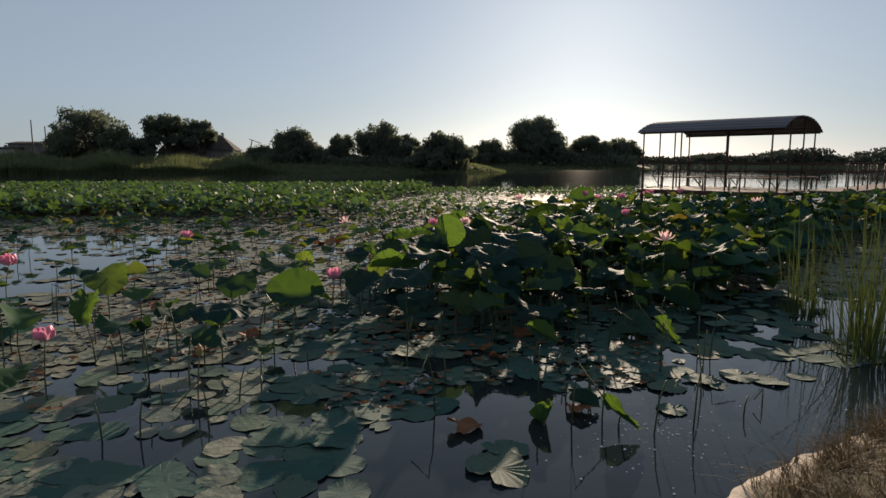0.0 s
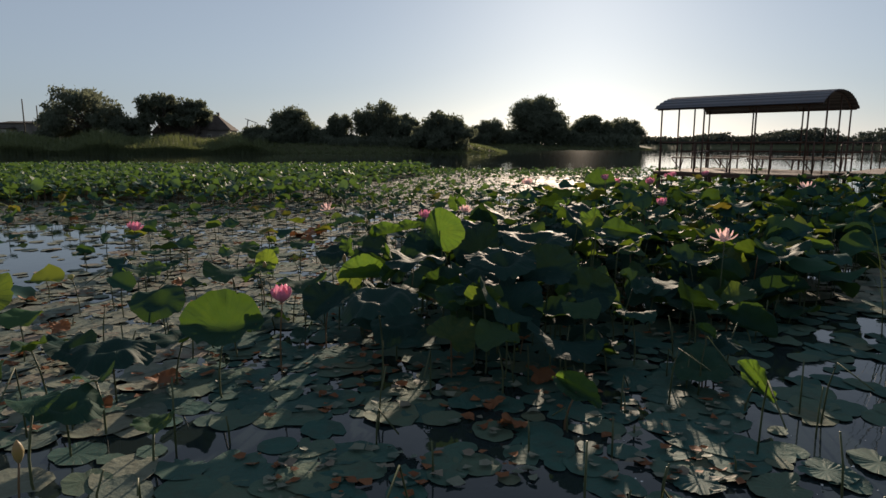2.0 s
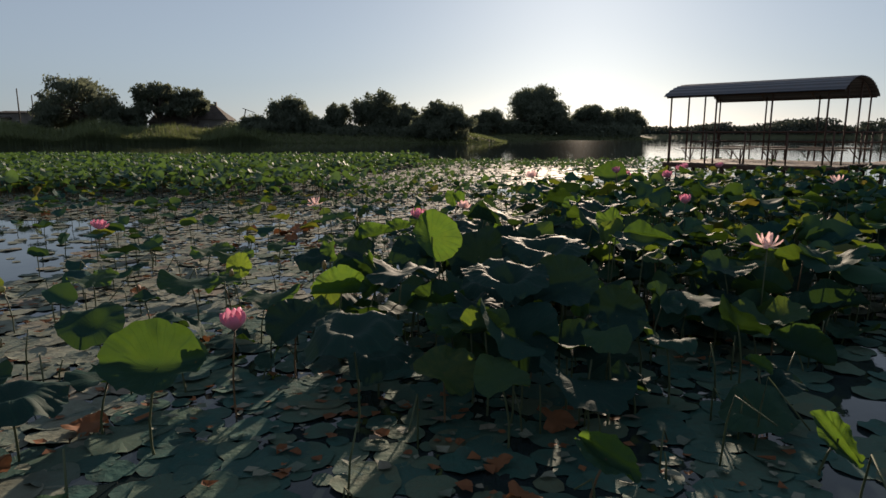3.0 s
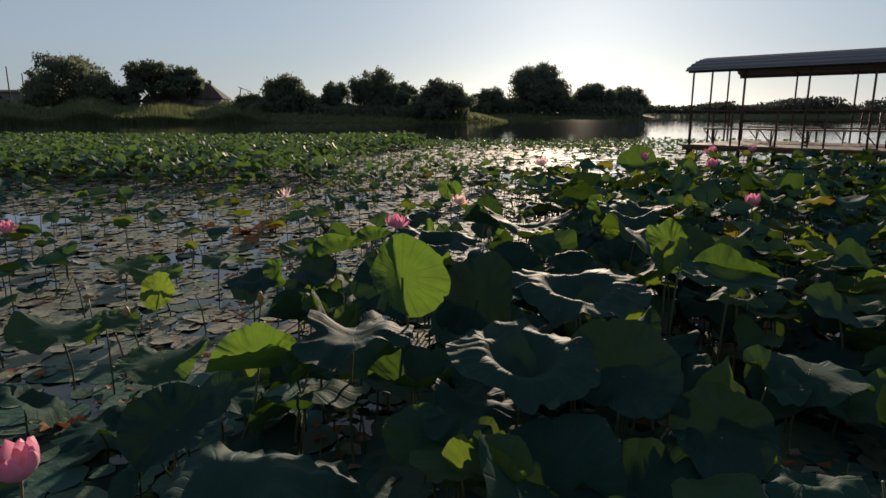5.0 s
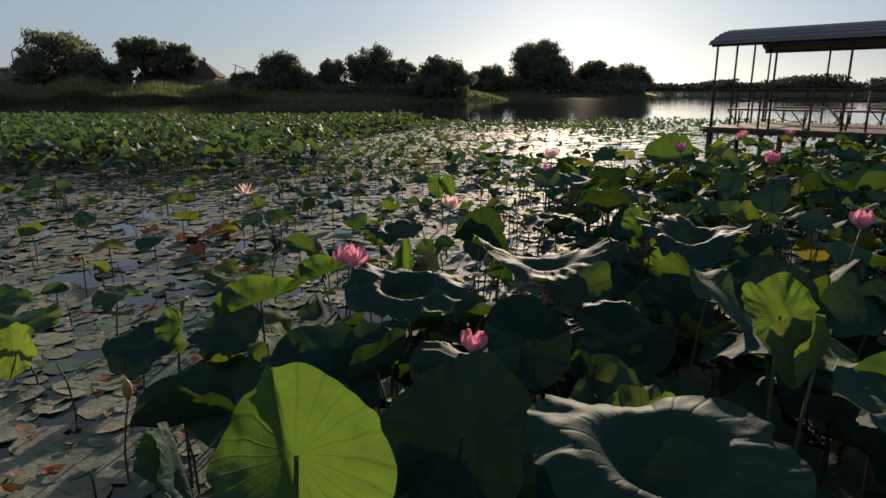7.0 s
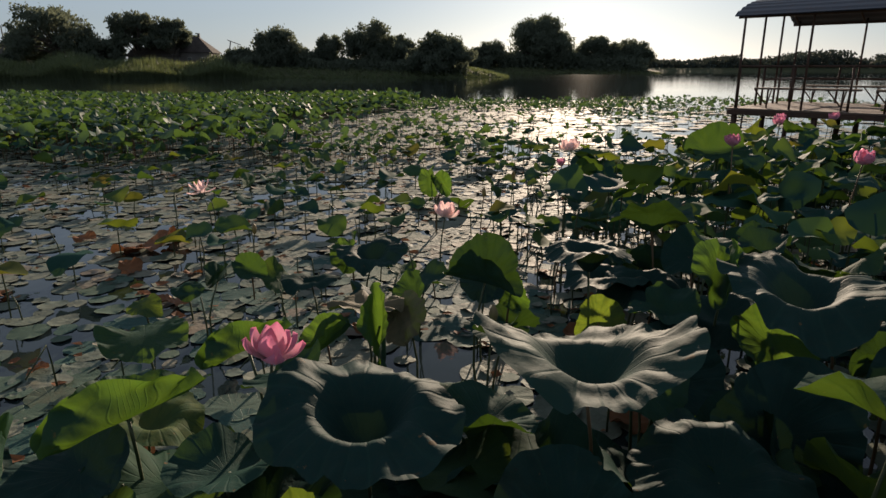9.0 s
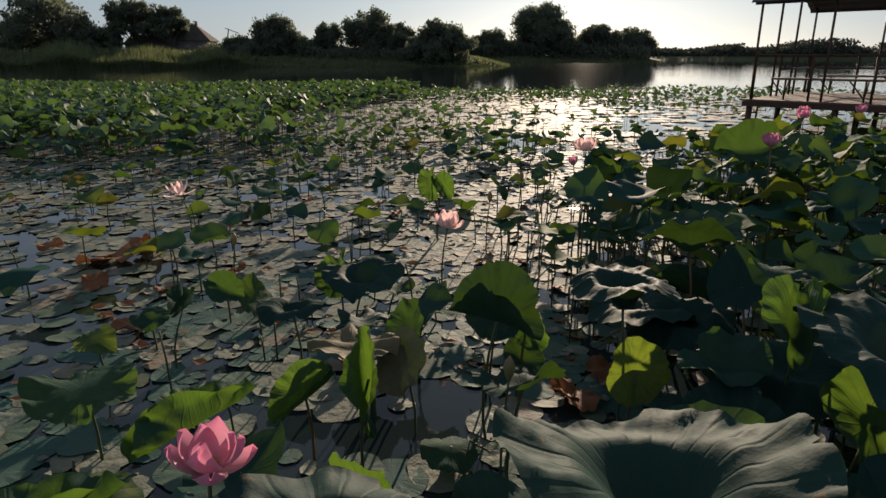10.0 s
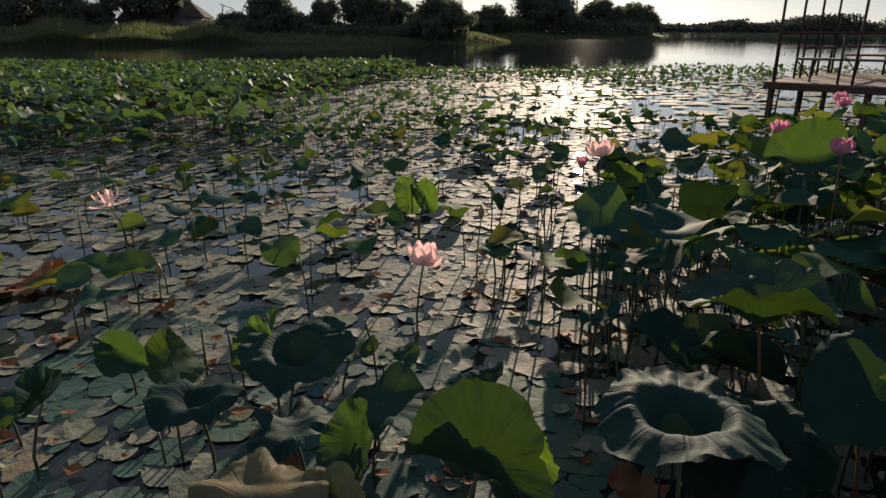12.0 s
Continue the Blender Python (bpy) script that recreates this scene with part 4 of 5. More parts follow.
def far_band(x, y):
    """Share of the far water that standing leaves cover."""
    edge = 23.0 + 1.0 * math.sin(x * 0.5) + max(0, (x + 8)) * 2.4
    wide = smooth(edge - 1.2, edge + 1.2, y)
    right_end = 1 - smooth(0, 4, x - (-3.5 + 0.10 * (y - 25)))
    patch = 0.5 + 0.5 * noise.noise(Vector((x * 0.15, y * 0.10, 3.1)))
    end = 1 - smooth(41, 44.5, y + 1.5 * math.sin(x * 0.35))
    strip = smooth(35, 39, y) * (1.0 - 0.6 * smooth(6, 14, x)) * (0.35 + 0.65 * patch) * (1 - smooth(18, 24, x))
    return max(wide * right_end, 0.04 + 0.24 * patch * (1 - smooth(-0.05, 0.16, x / y)), strip) * end


def grow_far():
    r_ = rng(12)
    blades, stems = [], []
    for _ in range(40000):
        y = 21 + 24 * r_.random() ** 1.05
        x = r_.uniform(-0.75 * y - 2, min(0.75 * y, 26))
        if r_.random() > far_band(x, y) or (x > 6 and y < 29):
            continue
        band = x < -2.5 + 0.1 * (y - 25)
        top = r_.uniform(0.2, 0.66) if band else r_.uniform(0.05, 0.4)
        rad = r_.uniform(0.07, 0.2) if band else r_.uniform(0.05, 0.13)
        blades.append(small_blade(r_, x, y, top, rad, r_.choice((r_.uniform(0, 0.4), r_.uniform(0.1, 0.7), r_.uniform(0.3, 1.2))), r_.uniform(0, 6.28), r_.uniform(-0.1, 0.3)))
        if y < 34:
            stems.append(tube([(x, y, -0.1), (x + 0.02, y, top)], [0.007, 0.006], 3, False))
    joined("lotus_leaf_mass", blades, LEAF_DISTANT, "distant mass of standing green lotus leaves", "lotus leaves")
    joined("lotus_stalk_mass", stems, STALK, "thin green stalks of distant lotus leaves", "lotus stalks")


grow_far()


# ---- floating leaves ----
def pad_data(seed, spokes=44, curl=0.03, torn=0.0, ribs=11, deep=0.016):
    r_ = rng(seed)
    ph = [r_.uniform(0, 6.28) for _ in range(4)]
    v = [(0, 0, 0.0)]
    for q in (0.55, 0.9, 1.0):
        for k in range(spokes):
            a = 6.2832 * k / spokes
            rr = q * (1 + 0.08 * math.sin(2 * a + ph[0]) + 0.05 * math.sin(3 * a + ph[1]) + 0.03 * math.sin(7 * a + ph[2]))
            rr *= 1 - torn * max(0, math.cos(a - ph[3])) ** 30
            z = (curl * smooth(0.75, 1.0, q) * (0.6 + math.sin(2 * a + ph[1]) + 0.5 * math.sin(5 * a + ph[0]))) + 0.012 * q * math.sin(4 * a + ph[2]) + deep * q * math.cos(ribs * a + 0.8 * math.sin(2 * a + ph[3])) * (0.6 + 0.4 * math.sin(3 * a + ph[0]))
            v.append((rr * math.cos(a), rr * math.sin(a), z))
    f = [(0, 1 + k, 1 + (k + 1) % spokes) for k in range(spokes)]
    for i in range(2):
        a, b = 1 + i * spokes, 1 + (i + 1) * spokes
        f += [(a + k, b + k, b + (k + 1) % spokes, a + (k + 1) % spokes) for k in range(spokes)]
    return v, f


PADS = [pad_data(20 + i, curl=c, torn=t) for i, (c, t) in enumerate(((0.006, 0), (0.016, 0.3), (0.025, 0), (0.01, 0.5), (0.05, 0), (0.008, 0.2)))]
PADS_LOW = [pad_data(20 + i, 20, c, t, 6) for i, (c, t) in enumerate(((0.008, 0), (0.02, 0.3), (0.03, 0.2), (0.012, 0.5), (0.05, 0.3), (0.025, 0.4), (0.09, 0.2), (0.012, 0.1)))]
LOBED = [mesh_of("floating_leaf", *pad_data(40 + i, 88, 0.04, 0.5, 19, 0.034), PAD) for i in range(3)]
PAD_MESHES = [mesh_of("floating_leaf", v, f, PAD) for v, f in PADS]


def cover(x, y):
    """Share of the water that floating leaves cover."""
    if y < 3.0:
        return 0
    shade = tall(x, y)[0]
    if shade > 5:
        return 0.42 if y < 8.2 else 0.3
    pool = noise.noise(Vector((x * 0.35, y * 0.22, 7.7)))
    # the open water by the bank
    if x > -0.3 + 0.3 * math.sin(y * 3) and y < 5.1 + 0.12 * math.sin(x * 4):
        return 0.0
    if x > 2.2 and y < 8.6:
        return 0.10 * (x < 3.2) if y < 5.8 else 0.36 * (x < 4.4)
    if y < 4.7 and -2.6 < x < -0.9 and noise.noise(Vector((x * 1.2, y * 2.0, 2.2))) < 0.05:
        return 0.1
    if x < -4.7 - 0.2 * (y - 8) and 8.4 < y < 16.5:
        return 0.04 + 0.5 * smooth(0.05, 0.4, pool)
    if y > 18 and x > -2 + 0.1 * (y - 18) + 1.2 * pool:
        return 0.75 * smooth(-0.75, 0.2, pool) * (1 - 0.85 * smooth(0.10, 0.22, x / y))
    streak = noise.noise(Vector((x * 0.55 + 0.3 * y, y * 1.5, 4.4)))
    if x < 0.6 and streak > 0.22:
        return 0.95 - 0.8 * smooth(0.22, 0.34, streak)
    return 0.95 if pool > -0.32 else 0.35


def grow_pads():
    r_ = rng(13)
    near, rest, bed = 0, [], []

    def keep(x, y):
        return in_view_wedge(x, y, 0.6) and r_.random() < cover(x, y)

    def size(x, y):
        return (0.2 - 0.05 * smooth(9, 15, y)) + 0.11 * (0.5 + 0.5 * noise.noise(Vector((x * 1.7, y * 1.7, 0.4))))

    for x, y, rad in ((0.34, 3.68, 0.22), (0.42, 3.95, 0.15), (1.75, 4.62, 0.12), (2.62, 5.4, 0.17), (1.9, 5.12, 0.17), (1.5, 5.2, 0.16), (2.25, 5.3, 0.15)):
        ob = part("floating_leaf", LOBED[int(x * 10) % 3], None, Matrix.Translation((x, y, 0.014)) @ pose(0, 0, 0, 1, -1, x * 400) @ Matrix.Diagonal((rad, rad * 0.92, rad, 1)))
        tagged(ob, "flat grey-green lotus leaf floating on open dark water", "floating leaf", "floating lotus leaves")
        near += 1
    places = spaced(r_, 75000, -16, 14, 3.3, 25, size, keep, 0.60)
    for x, y in places:
        rad = r_.uniform(0.5, 0.75) * size(x, y) * r_.choice((0.55, 0.9, 1.0, 1.12))
        k = r_.randrange(len(PADS_LOW))
        m = Matrix.Translation((x, y, r_.uniform(0.004, 0.010))) @ Euler((r_.gauss(0, 0.02), r_.gauss(0, 0.02 + 0.015 * smooth(8, 14, y)), r_.uniform(0, 6.28))).to_matrix().to_4x4() @ Matrix.Diagonal((rad, rad * r_.uniform(0.82, 1), rad, 1))
        close = (y < 6.6 and abs(x) < 3.2) or (10.4 < y < 14.2 and -2.6 < x < 1.8)
        if close and near < 300:
            near += 1
            ob = part("floating_leaf", PAD_MESHES[k % len(PAD_MESHES)], None, m)
            tagged(ob, "flat grey-green lotus leaf floating on the water", "floating leaf", "floating lotus leaves")
        else:
            v, f = PADS_LOW[k]
            # the shade-tinted bed goes where the standing leaves throw their shadow
            (bed if y < 9.2 and x > -1.3 - 0.25 * (y - 4) else rest).append(([m @ Vector(p) for p in v], f))
    joined("floating_leaf_mass", bed, PAD_SHADE, "bed of teal-green lotus leaves floating near the bank", "floating leaves")
    for _ in range(22000):
        y = 23.5 + 22.5 * r_.random() ** 1.15
        x = r_.uniform(-0.75 * y, 0.6 * y)
        if r_.random() > cover(x, y) or y > 45.5:
            continue
        rad = r_.uniform(0.12, 0.3)
        rest.append(([(x + rad * math.cos(a) * 1.2, y + rad * math.sin(a), 0.012 + 0.03 * r_.random()) for a in (0, 0.9, 1.8, 2.7, 3.6, 4.5, 5.4)], [(0, 1, 2, 3, 4, 5, 6)]))
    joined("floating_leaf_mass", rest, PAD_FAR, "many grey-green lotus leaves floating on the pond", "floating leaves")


grow_pads()
dead_leaves()
leaf_scraps()
bare_stalks()

# ---- banks: grass and reeds ----


def blade_strip(x, y, z, length, width, bend, to, segs=3):
    dx, dy = math.cos(to), math.sin(to)
    v, f = [], []
    for i in range(segs + 1):
        t = i / segs
        w = width * (1 - t) ** 0.7 * 0.5
        out = bend * t * t * length
        cx, cy, cz = x + dx * out, y + dy * out, z + length * t * (1 - 0.35 * bend * t)
        v += [(cx - dy * w, cy + dx * w, cz), (cx + dy * w, cy - dx * w, cz)]
    for i in range(segs):
        f.append((2 * i, 2 * i + 1, 2 * i + 3, 2 * i + 2))
    return v, f


def grow_banks():
    r_ = rng(14)
    far = []
    line = [Vector((*p, 0)) for p in FAR_BANK[1:13]]
    spots = []
    for p, q in zip(line, line[1:]):
        d = (q - p).normalized()
        inward = Vector((-d.y, d.x, 0))
        for _ in range(int((q - p).length * (330 if q.y < 145 else 90))):
            spots.append(p.lerp(q, r_.random()) + inward * (26 * r_.random() ** 2.2 - 1.2))
    hs = land(np.array([p.x for p in spots]), np.array([p.y for p in spots]))
    for p, h in zip(spots, hs):
        x, y = p.x, p.y
        if abs(x) > 0.78 * y:
            continue
        mound = 0.5 + 0.6 * noise.noise(Vector((x * 0.09, y * 0.06, 1.5))) + 0.25 * noise.noise(Vector((x * 0.4, y * 0.3, 4.5)))
        side = x / y
        hump = sum(g * math.exp(-((side - c) / w) ** 2) for c, w, g in ((-0.66, 0.06, 2.2), (-0.525, 0.04, 3.0), (-0.42, 0.05, 1.7), (-0.31, 0.034, 2.5)))
        tall_ = (0.4 + max(0.0, 0.7 * mound) * (1 - smooth(-0.30, -0.22, side)) + hump) * r_.uniform(0.6, 1.15)
        far.append(blade_strip(x, y, max(h, -0.1) - 0.05, tall_, r_.uniform(0.10, 0.26) * (1 if y < 160 else 2.0), r_.uniform(0.1, 0.8), r_.uniform(0, 6.28), 2))
    joined("bank_grass", far, GRASS, "tall green reeds and grass on the far bank", "grass")
    near = []
    dice = np.random.default_rng(5)
    tufts = np.concatenate([dice.uniform((1.7, 2.8), (5.2, 6.2), (1500, 2)), dice.uniform((-9, -5), (16, 11), (6500, 2))])
    inland = shore(NEAR_BANK, tufts[:, 0], tufts[:, 1])
    for i, ((cx, cy), d_in) in enumerate(zip(tufts, inland)):
        patch = noise.noise(Vector((cx * 0.7, cy * 0.7, 6.0))) + 0.5 * noise.noise(Vector((cx * 1.9, cy * 1.9, 2.0)))
        meadow = smooth(-0.25, 0.35, patch)
        near_water = smooth(1.62, 2.0, cx - 0.25 * (cy - 3.6)) * (1 - smooth(3.6, 5.0, cx + 0.5 * patch)) * smooth(2.7, 3.7, cy + 0.4 * patch)
        thick_ = smooth(0.0, 0.14, d_in) * (near_water if i < 1500 else meadow * smooth(0.0, 0.5, abs(cx - 1.6) + abs(cy - 3.2) - 0.9))
        if d_in < 0.03 or r_.random() > 0.04 + 0.95 * thick_:
            continue
        tuft = r_.uniform(0.5, 1.3)
        z = height(cx, cy) - 0.015
        for _ in range(30 if i < 1500 else 20):
            a, d = r_.uniform(0, 6.28), (0.08 if i < 1500 else 0.12) * r_.random() ** 0.6 * tuft
            near.append(blade_strip(cx + d * math.cos(a), cy + d * math.sin(a), z, r_.uniform(0.05, 0.2) * tuft, r_.uniform(0.004, 0.009), r_.uniform(0.4, 1.8), a + r_.uniform(-0.9, 0.9)))
    joined("dry_grass", near, DRY_GRASS, "short dry brown grass on the sandy bank", "grass")


grow_banks()


def reed_clump(x, y, count, spread, tall_, seed):
    r_ = rng(seed)
    ob = empty("reed_clump", pose(x, y, 0), "clump of tall green reeds standing in shallow water", "reeds", "reed clumps")
    pieces = []
    for _ in range(count):
        a, d = r_.uniform(0, 6.28), spread * r_.random() ** 0.7
        pieces.append(blade_strip(d * math.cos(a), d * math.sin(a), -0.2, tall_ * r_.uniform(0.5, 1.15), r_.uniform(0.012, 0.022), r_.choice((r_.uniform(0.03, 0.3), r_.uniform(0.1, 0.7))), a + r_.uniform(-0.8, 0.8), 6))
    verts, faces, n = [], [], 0
    for v, f in pieces:
        verts += v
        faces += [tuple(i + n for i in q) for q in f]
        n += len(v)
    part("foliage", mesh_of("foliage", verts, faces, REED), ob)
    return ob


reed_clump(4.05, 5.85, 70, 0.28, 1.75, 31)
reed_clump(4.50, 6.65, 70, 0.34, 1.75, 32)
reed_clump(4.50, 7.70, 55, 0.28, 1.55, 33)
reed_clump(5.6, 7.6, 60, 0.4, 1.7, 34)

# ---- far bank: trees, houses, poles ----


def tree(x, y, tall_, wide, seed, label, base=0.22, lobes=7, open_=0.0):
    """A trunk with limbs and a crown of leaf sprays gathered in uneven lobes."""
    r_ = rng(seed)
    z0 = height(x, y)
    ob = empty("tree", pose(x, y, z0 - 0.1), label, "tree", "trees on the far bank")
    limbs_v, limbs_f = tube([(0, 0, 0), (0.02 * wide, 0, tall_ * 0.2), (-0.03 * wide, 0.1, tall_ * 0.45), (0, 0, tall_ * 0.75)], [tall_ * 0.032, tall_ * 0.026, tall_ * 0.018, tall_ * 0.006], 7)
    limbs_v, limbs_f = list(limbs_v), list(limbs_f)
    leaves_v, leaves_f = [], []
    balls = [(0.0, 0.0, tall_ * (base + (1 - base) * 0.48), wide * (0.40 - 0.16 * open_), tall_ * (1 - base) * (0.50 - 0.12 * open_))]
    for i in range(lobes * 2):
        a = 6.28 * i / lobes + r_.uniform(-0.5, 0.5)
        d = wide * r_.uniform(0.26, 0.47)
        up = r_.uniform(0.10, 0.40) if i % 2 else r_.uniform(0.42, 0.76)
        d *= 1 - 1.1 * max(0.0, up - 0.35)
        balls.append((d * math.cos(a), d * math.sin(a), tall_ * (base + (1 - base) * up), wide * r_.uniform(0.11, 0.2), tall_ * (1 - base) * r_.uniform(0.15, 0.25)))
    tips = []
    for cx, cy, cz, rw, rh in balls:
        n = int(14 + 3.4 * rw * rh * (1 - 0.5 * open_))
        for _ in range(n):
            d = Vector((r_.gauss(0, 1), r_.gauss(0, 1), r_.gauss(0, 1))).normalized() * r_.uniform(0.35, 1.0)
            c = Vector((cx + d.x * rw, cy + d.y * rw, max(0.3, cz + d.z * rh)))
            tips.append(c)
            size = 0.42 + 0.05 * wide * r_.uniform(0.6, 1.4)
            for _ in range(30):
                e = Vector((r_.gauss(0, 1), r_.gauss(0, 1), r_.gauss(0, 0.7))) * size * 0.45
                p = c + e
                t = r_.uniform(0.18, 0.42) * (1 + 0.035 * max(0.0, wide - 14))
                q = Euler((r_.uniform(0, 6.28), r_.uniform(0, 6.28), r_.uniform(0, 6.28))).to_matrix()
                k = len(leaves_v)
                leaves_v += [p + q @ Vector(u) * t for u in ((-1, 0, 0), (0, -0.5, 0.15), (1, 0, 0), (0, 0.5, 0.15))]
                leaves_f.append((k, k + 1, k + 2, k + 3))
    for c in tips[::7]:
        t = r_.uniform(0.15, 0.4)
        a = Vector((0, 0, tall_ * t))
        mid = a.lerp(c, 0.5) + Vector((0, 0, tall_ * 0.04))
        lv, lf = tube([a, mid, c], [tall_ * 0.012, tall_ * 0.008, tall_ * 0.003], 5, False)
        n = len(limbs_v)
        limbs_v += lv
        limbs_f += [tuple(i + n for i in q) for q in lf]
    part("trunk", mesh_of("trunk", limbs_v, limbs_f, BARK), ob)
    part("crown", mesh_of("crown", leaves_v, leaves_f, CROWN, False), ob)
    return ob


ROUND_TREE = "broad dark green round-crowned tree on the far bank"
AIRY_TREE = "dark tree with an open ragged crown on the far bank"
# side (x over y), top (rise over y), width, seed, base of the crown, label, distance
for side, top_e, wide, seed, base, label, yy in (
        (-0.540, 0.0940, 16.5, 41, 0.10, AIRY_TREE, 138), (-0.592, 0.0560, 9.0, 62, 0.04, ROUND_TREE, 140), (-0.488, 0.0430, 8.5, 63, 0.03, ROUND_TREE, 137),
        (-0.430, 0.0850, 11.5, 42, 0.36, AIRY_TREE, 144), (-0.383, 0.0700, 8.5, 61, 0.40, AIRY_TREE, 145), (-0.462, 0.0400, 3.6, 64, 0.25, AIRY_TREE, 141),
        (-0.232, 0.0565, 11.5, 43, 0.03, ROUND_TREE, 146), (-0.158, 0.0470, 8.0, 44, 0.03, ROUND_TREE, 150), (-0.100, 0.0700, 12.5, 45, 0.03, ROUND_TREE, 150),
        (-0.055, 0.0485, 7.0, 46, 0.03, ROUND_TREE, 156), (-0.002, 0.0500, 13.2, 47, 0.03, ROUND_TREE, 144), (0.075, 0.0405, 13.0, 48, 0.03, ROUND_TREE, 238),
        (0.142, 0.0755, 26.5, 49, 0.03, ROUND_TREE, 250), (0.224, 0.0475, 16.5, 50, 0.03, ROUND_TREE, 250), (0.274, 0.0430, 18.0, 51, 0.03, ROUND_TREE, 254),
        (0.250, 0.037, 13.0, 52, 0.02, ROUND_TREE, 252), (0.055, 0.031, 14.0, 53, 0.02, ROUND_TREE, 242), (-0.19, 0.026, 9.0, 54, 0.02, ROUND_TREE, 148),
        (-0.03, 0.032, 8, 55, 0.02, ROUND_TREE, 152), (0.19, 0.032, 13, 56, 0.02, ROUND_TREE, 248), (-0.285, 0.028, 8, 57, 0.02, "low dark bushy shrub on the far bank", 146),
        (-0.262, 0.022, 8, 58, 0.02, "low dark bushy shrub on the far bank", 144), (-0.475, 0.024, 6, 59, 0.02, "low dark bushy shrub on the far bank", 140)):
    z0 = height(side * yy, yy)
    tree(side * yy, yy, (1.87 + top_e * yy - z0 + 0.1) * 1.0, wide, seed, label, base, open_=0.9 if label == AIRY_TREE else 0.0)


def window(parent, m, w, h):
    fr = part("window", box("window_frame", (w, 0.08, h), WALL, 0.01), parent, m)
    part("pane", box("pane", (w * 0.8, 0.02, h * 0.8), PANE, 0.0), fr, pose(0, -0.045, 0))


def house(x, y, wide, deep, wall_h, roof_h, hip, turn, label, wall_mat):
    z0 = height(x, y)
    ob = empty("house", pose(x, y, z0 - 0.15, 0, 0, turn), label, "house")
    part("wall", box("wall", (wide, deep, wall_h), wall_mat, 0.02), ob, pose(0, 0, wall_h / 2))
    w, d, o = wide / 2 + 0.35, deep / 2 + 0.35, hip
    v = [(-w, -d, 0), (w, -d, 0), (w, d, 0), (-w, d, 0), (-w + o, 0, roof_h), (w - o, 0, roof_h), (-w, -d, -0.15), (w, -d, -0.15), (w, d, -0.15), (-w, d, -0.15)]
    f = [(0, 1, 5, 4), (2, 3, 4, 5), (1, 2, 5), (3, 0, 4), (9, 8, 7, 6), (0, 6, 7, 1), (1, 7, 8, 2), (2, 8, 9, 3), (3, 9, 6, 0)]
    roof = part("roof", mesh_of("roof", v, f, HOUSE_ROOF, False), ob, pose(0, 0, wall_h + 0.15))
    part("chimney", box("chimney", (0.5, 0.5, 1.0), DARK_WALL, 0.02), roof, pose(w * 0.25, 0.3, roof_h - 0.1))
    for k in range(3):
        window(ob, pose((k - 1) * wide * 0.3, -deep / 2 - 0.01, wall_h * 0.55), 0.9, 1.1)
    return ob


house(-0.352 * 152, 152, 9.0, 8.0, 3.2, 3.6, 4.0, 6, "small grey village house with a dark hipped roof", DARK_WALL)
house(-0.405 * 148, 148, 9.5, 6.0, 2.4, 1.9, 0.3, -4, "dark wooden shed with a low pitched roof", DARK_WALL)
house(-0.63 * 150, 150, 10.0, 7.5, 4.6, 0.5, 0.4, 3, "long grey block outbuilding with a flat roof", DARK_WALL)
house(-0.695 * 146, 146, 11.0, 6.5, 3.4, 0.4, 0.4, 3, "low pale outbuilding with a flat roof", WALL)


def pole(x, y, tall_, lean, label, arm=0.0):
    z0 = height(x, y)
    ob = empty("utility_pole", pose(x, y, z0 - 0.2, 0, lean, 0), label, "utility pole")
    part("mast", mesh_of("mast", *tube([(0, 0, 0), (0, 0, tall_)], [0.16, 0.11], 7), BARK), ob)
    if arm:
        part("crossarm", box("crossarm", (arm, 0.14, 0.14), BARK, 0.01), ob, pose(arm * 0.25, 0, tall_ - 0.2, 0, 8, 0))
    return ob


pole(-0.641 * 140, 140, 9.6, 0, "tall bare wooden pole by the outbuildings")
pole(-0.62 * 146, 146, 8.6, 0, "short bare wooden pole by the outbuildings")
pole(-0.306 * 148, 148, 5.8, 12, "leaning wooden utility pole with a crossarm", 3.0)


def far_wood():
    r_ = rng(15)
    v, f = [], []
    for _ in range(42000):
        x, y = r_.uniform(75, 520), r_.uniform(352, 392)
        hull = 5.4 + 9.5 * max(0, noise.noise(Vector((x * 0.037, 0.3, 8.0)))) + 3.8 * noise.noise(Vector((x * 0.13, 0.3, 8.0)))
        z = 0.2 + max(1.0, hull) * r_.random() ** 0.8
        e = Euler((r_.uniform(0, 6.28), r_.uniform(0, 6.28), r_.uniform(0, 6.28))).to_matrix()
        n = len(v)
        v += [Vector((x, y, z)) + e @ Vector(c) * r_.uniform(0.5, 1.25) for c in ((-1, 0, 0), (0, -0.7, 0), (1, 0, 0), (0, 0.7, 0))]
        f.append((n, n + 1, n + 2, n + 3))
    tagged(new("far_wood", mesh_of("far_wood", v, f, FAR_LEAF, False)), "low dark wood along the distant lake shore", "woods", kind="stuff")


far_wood()


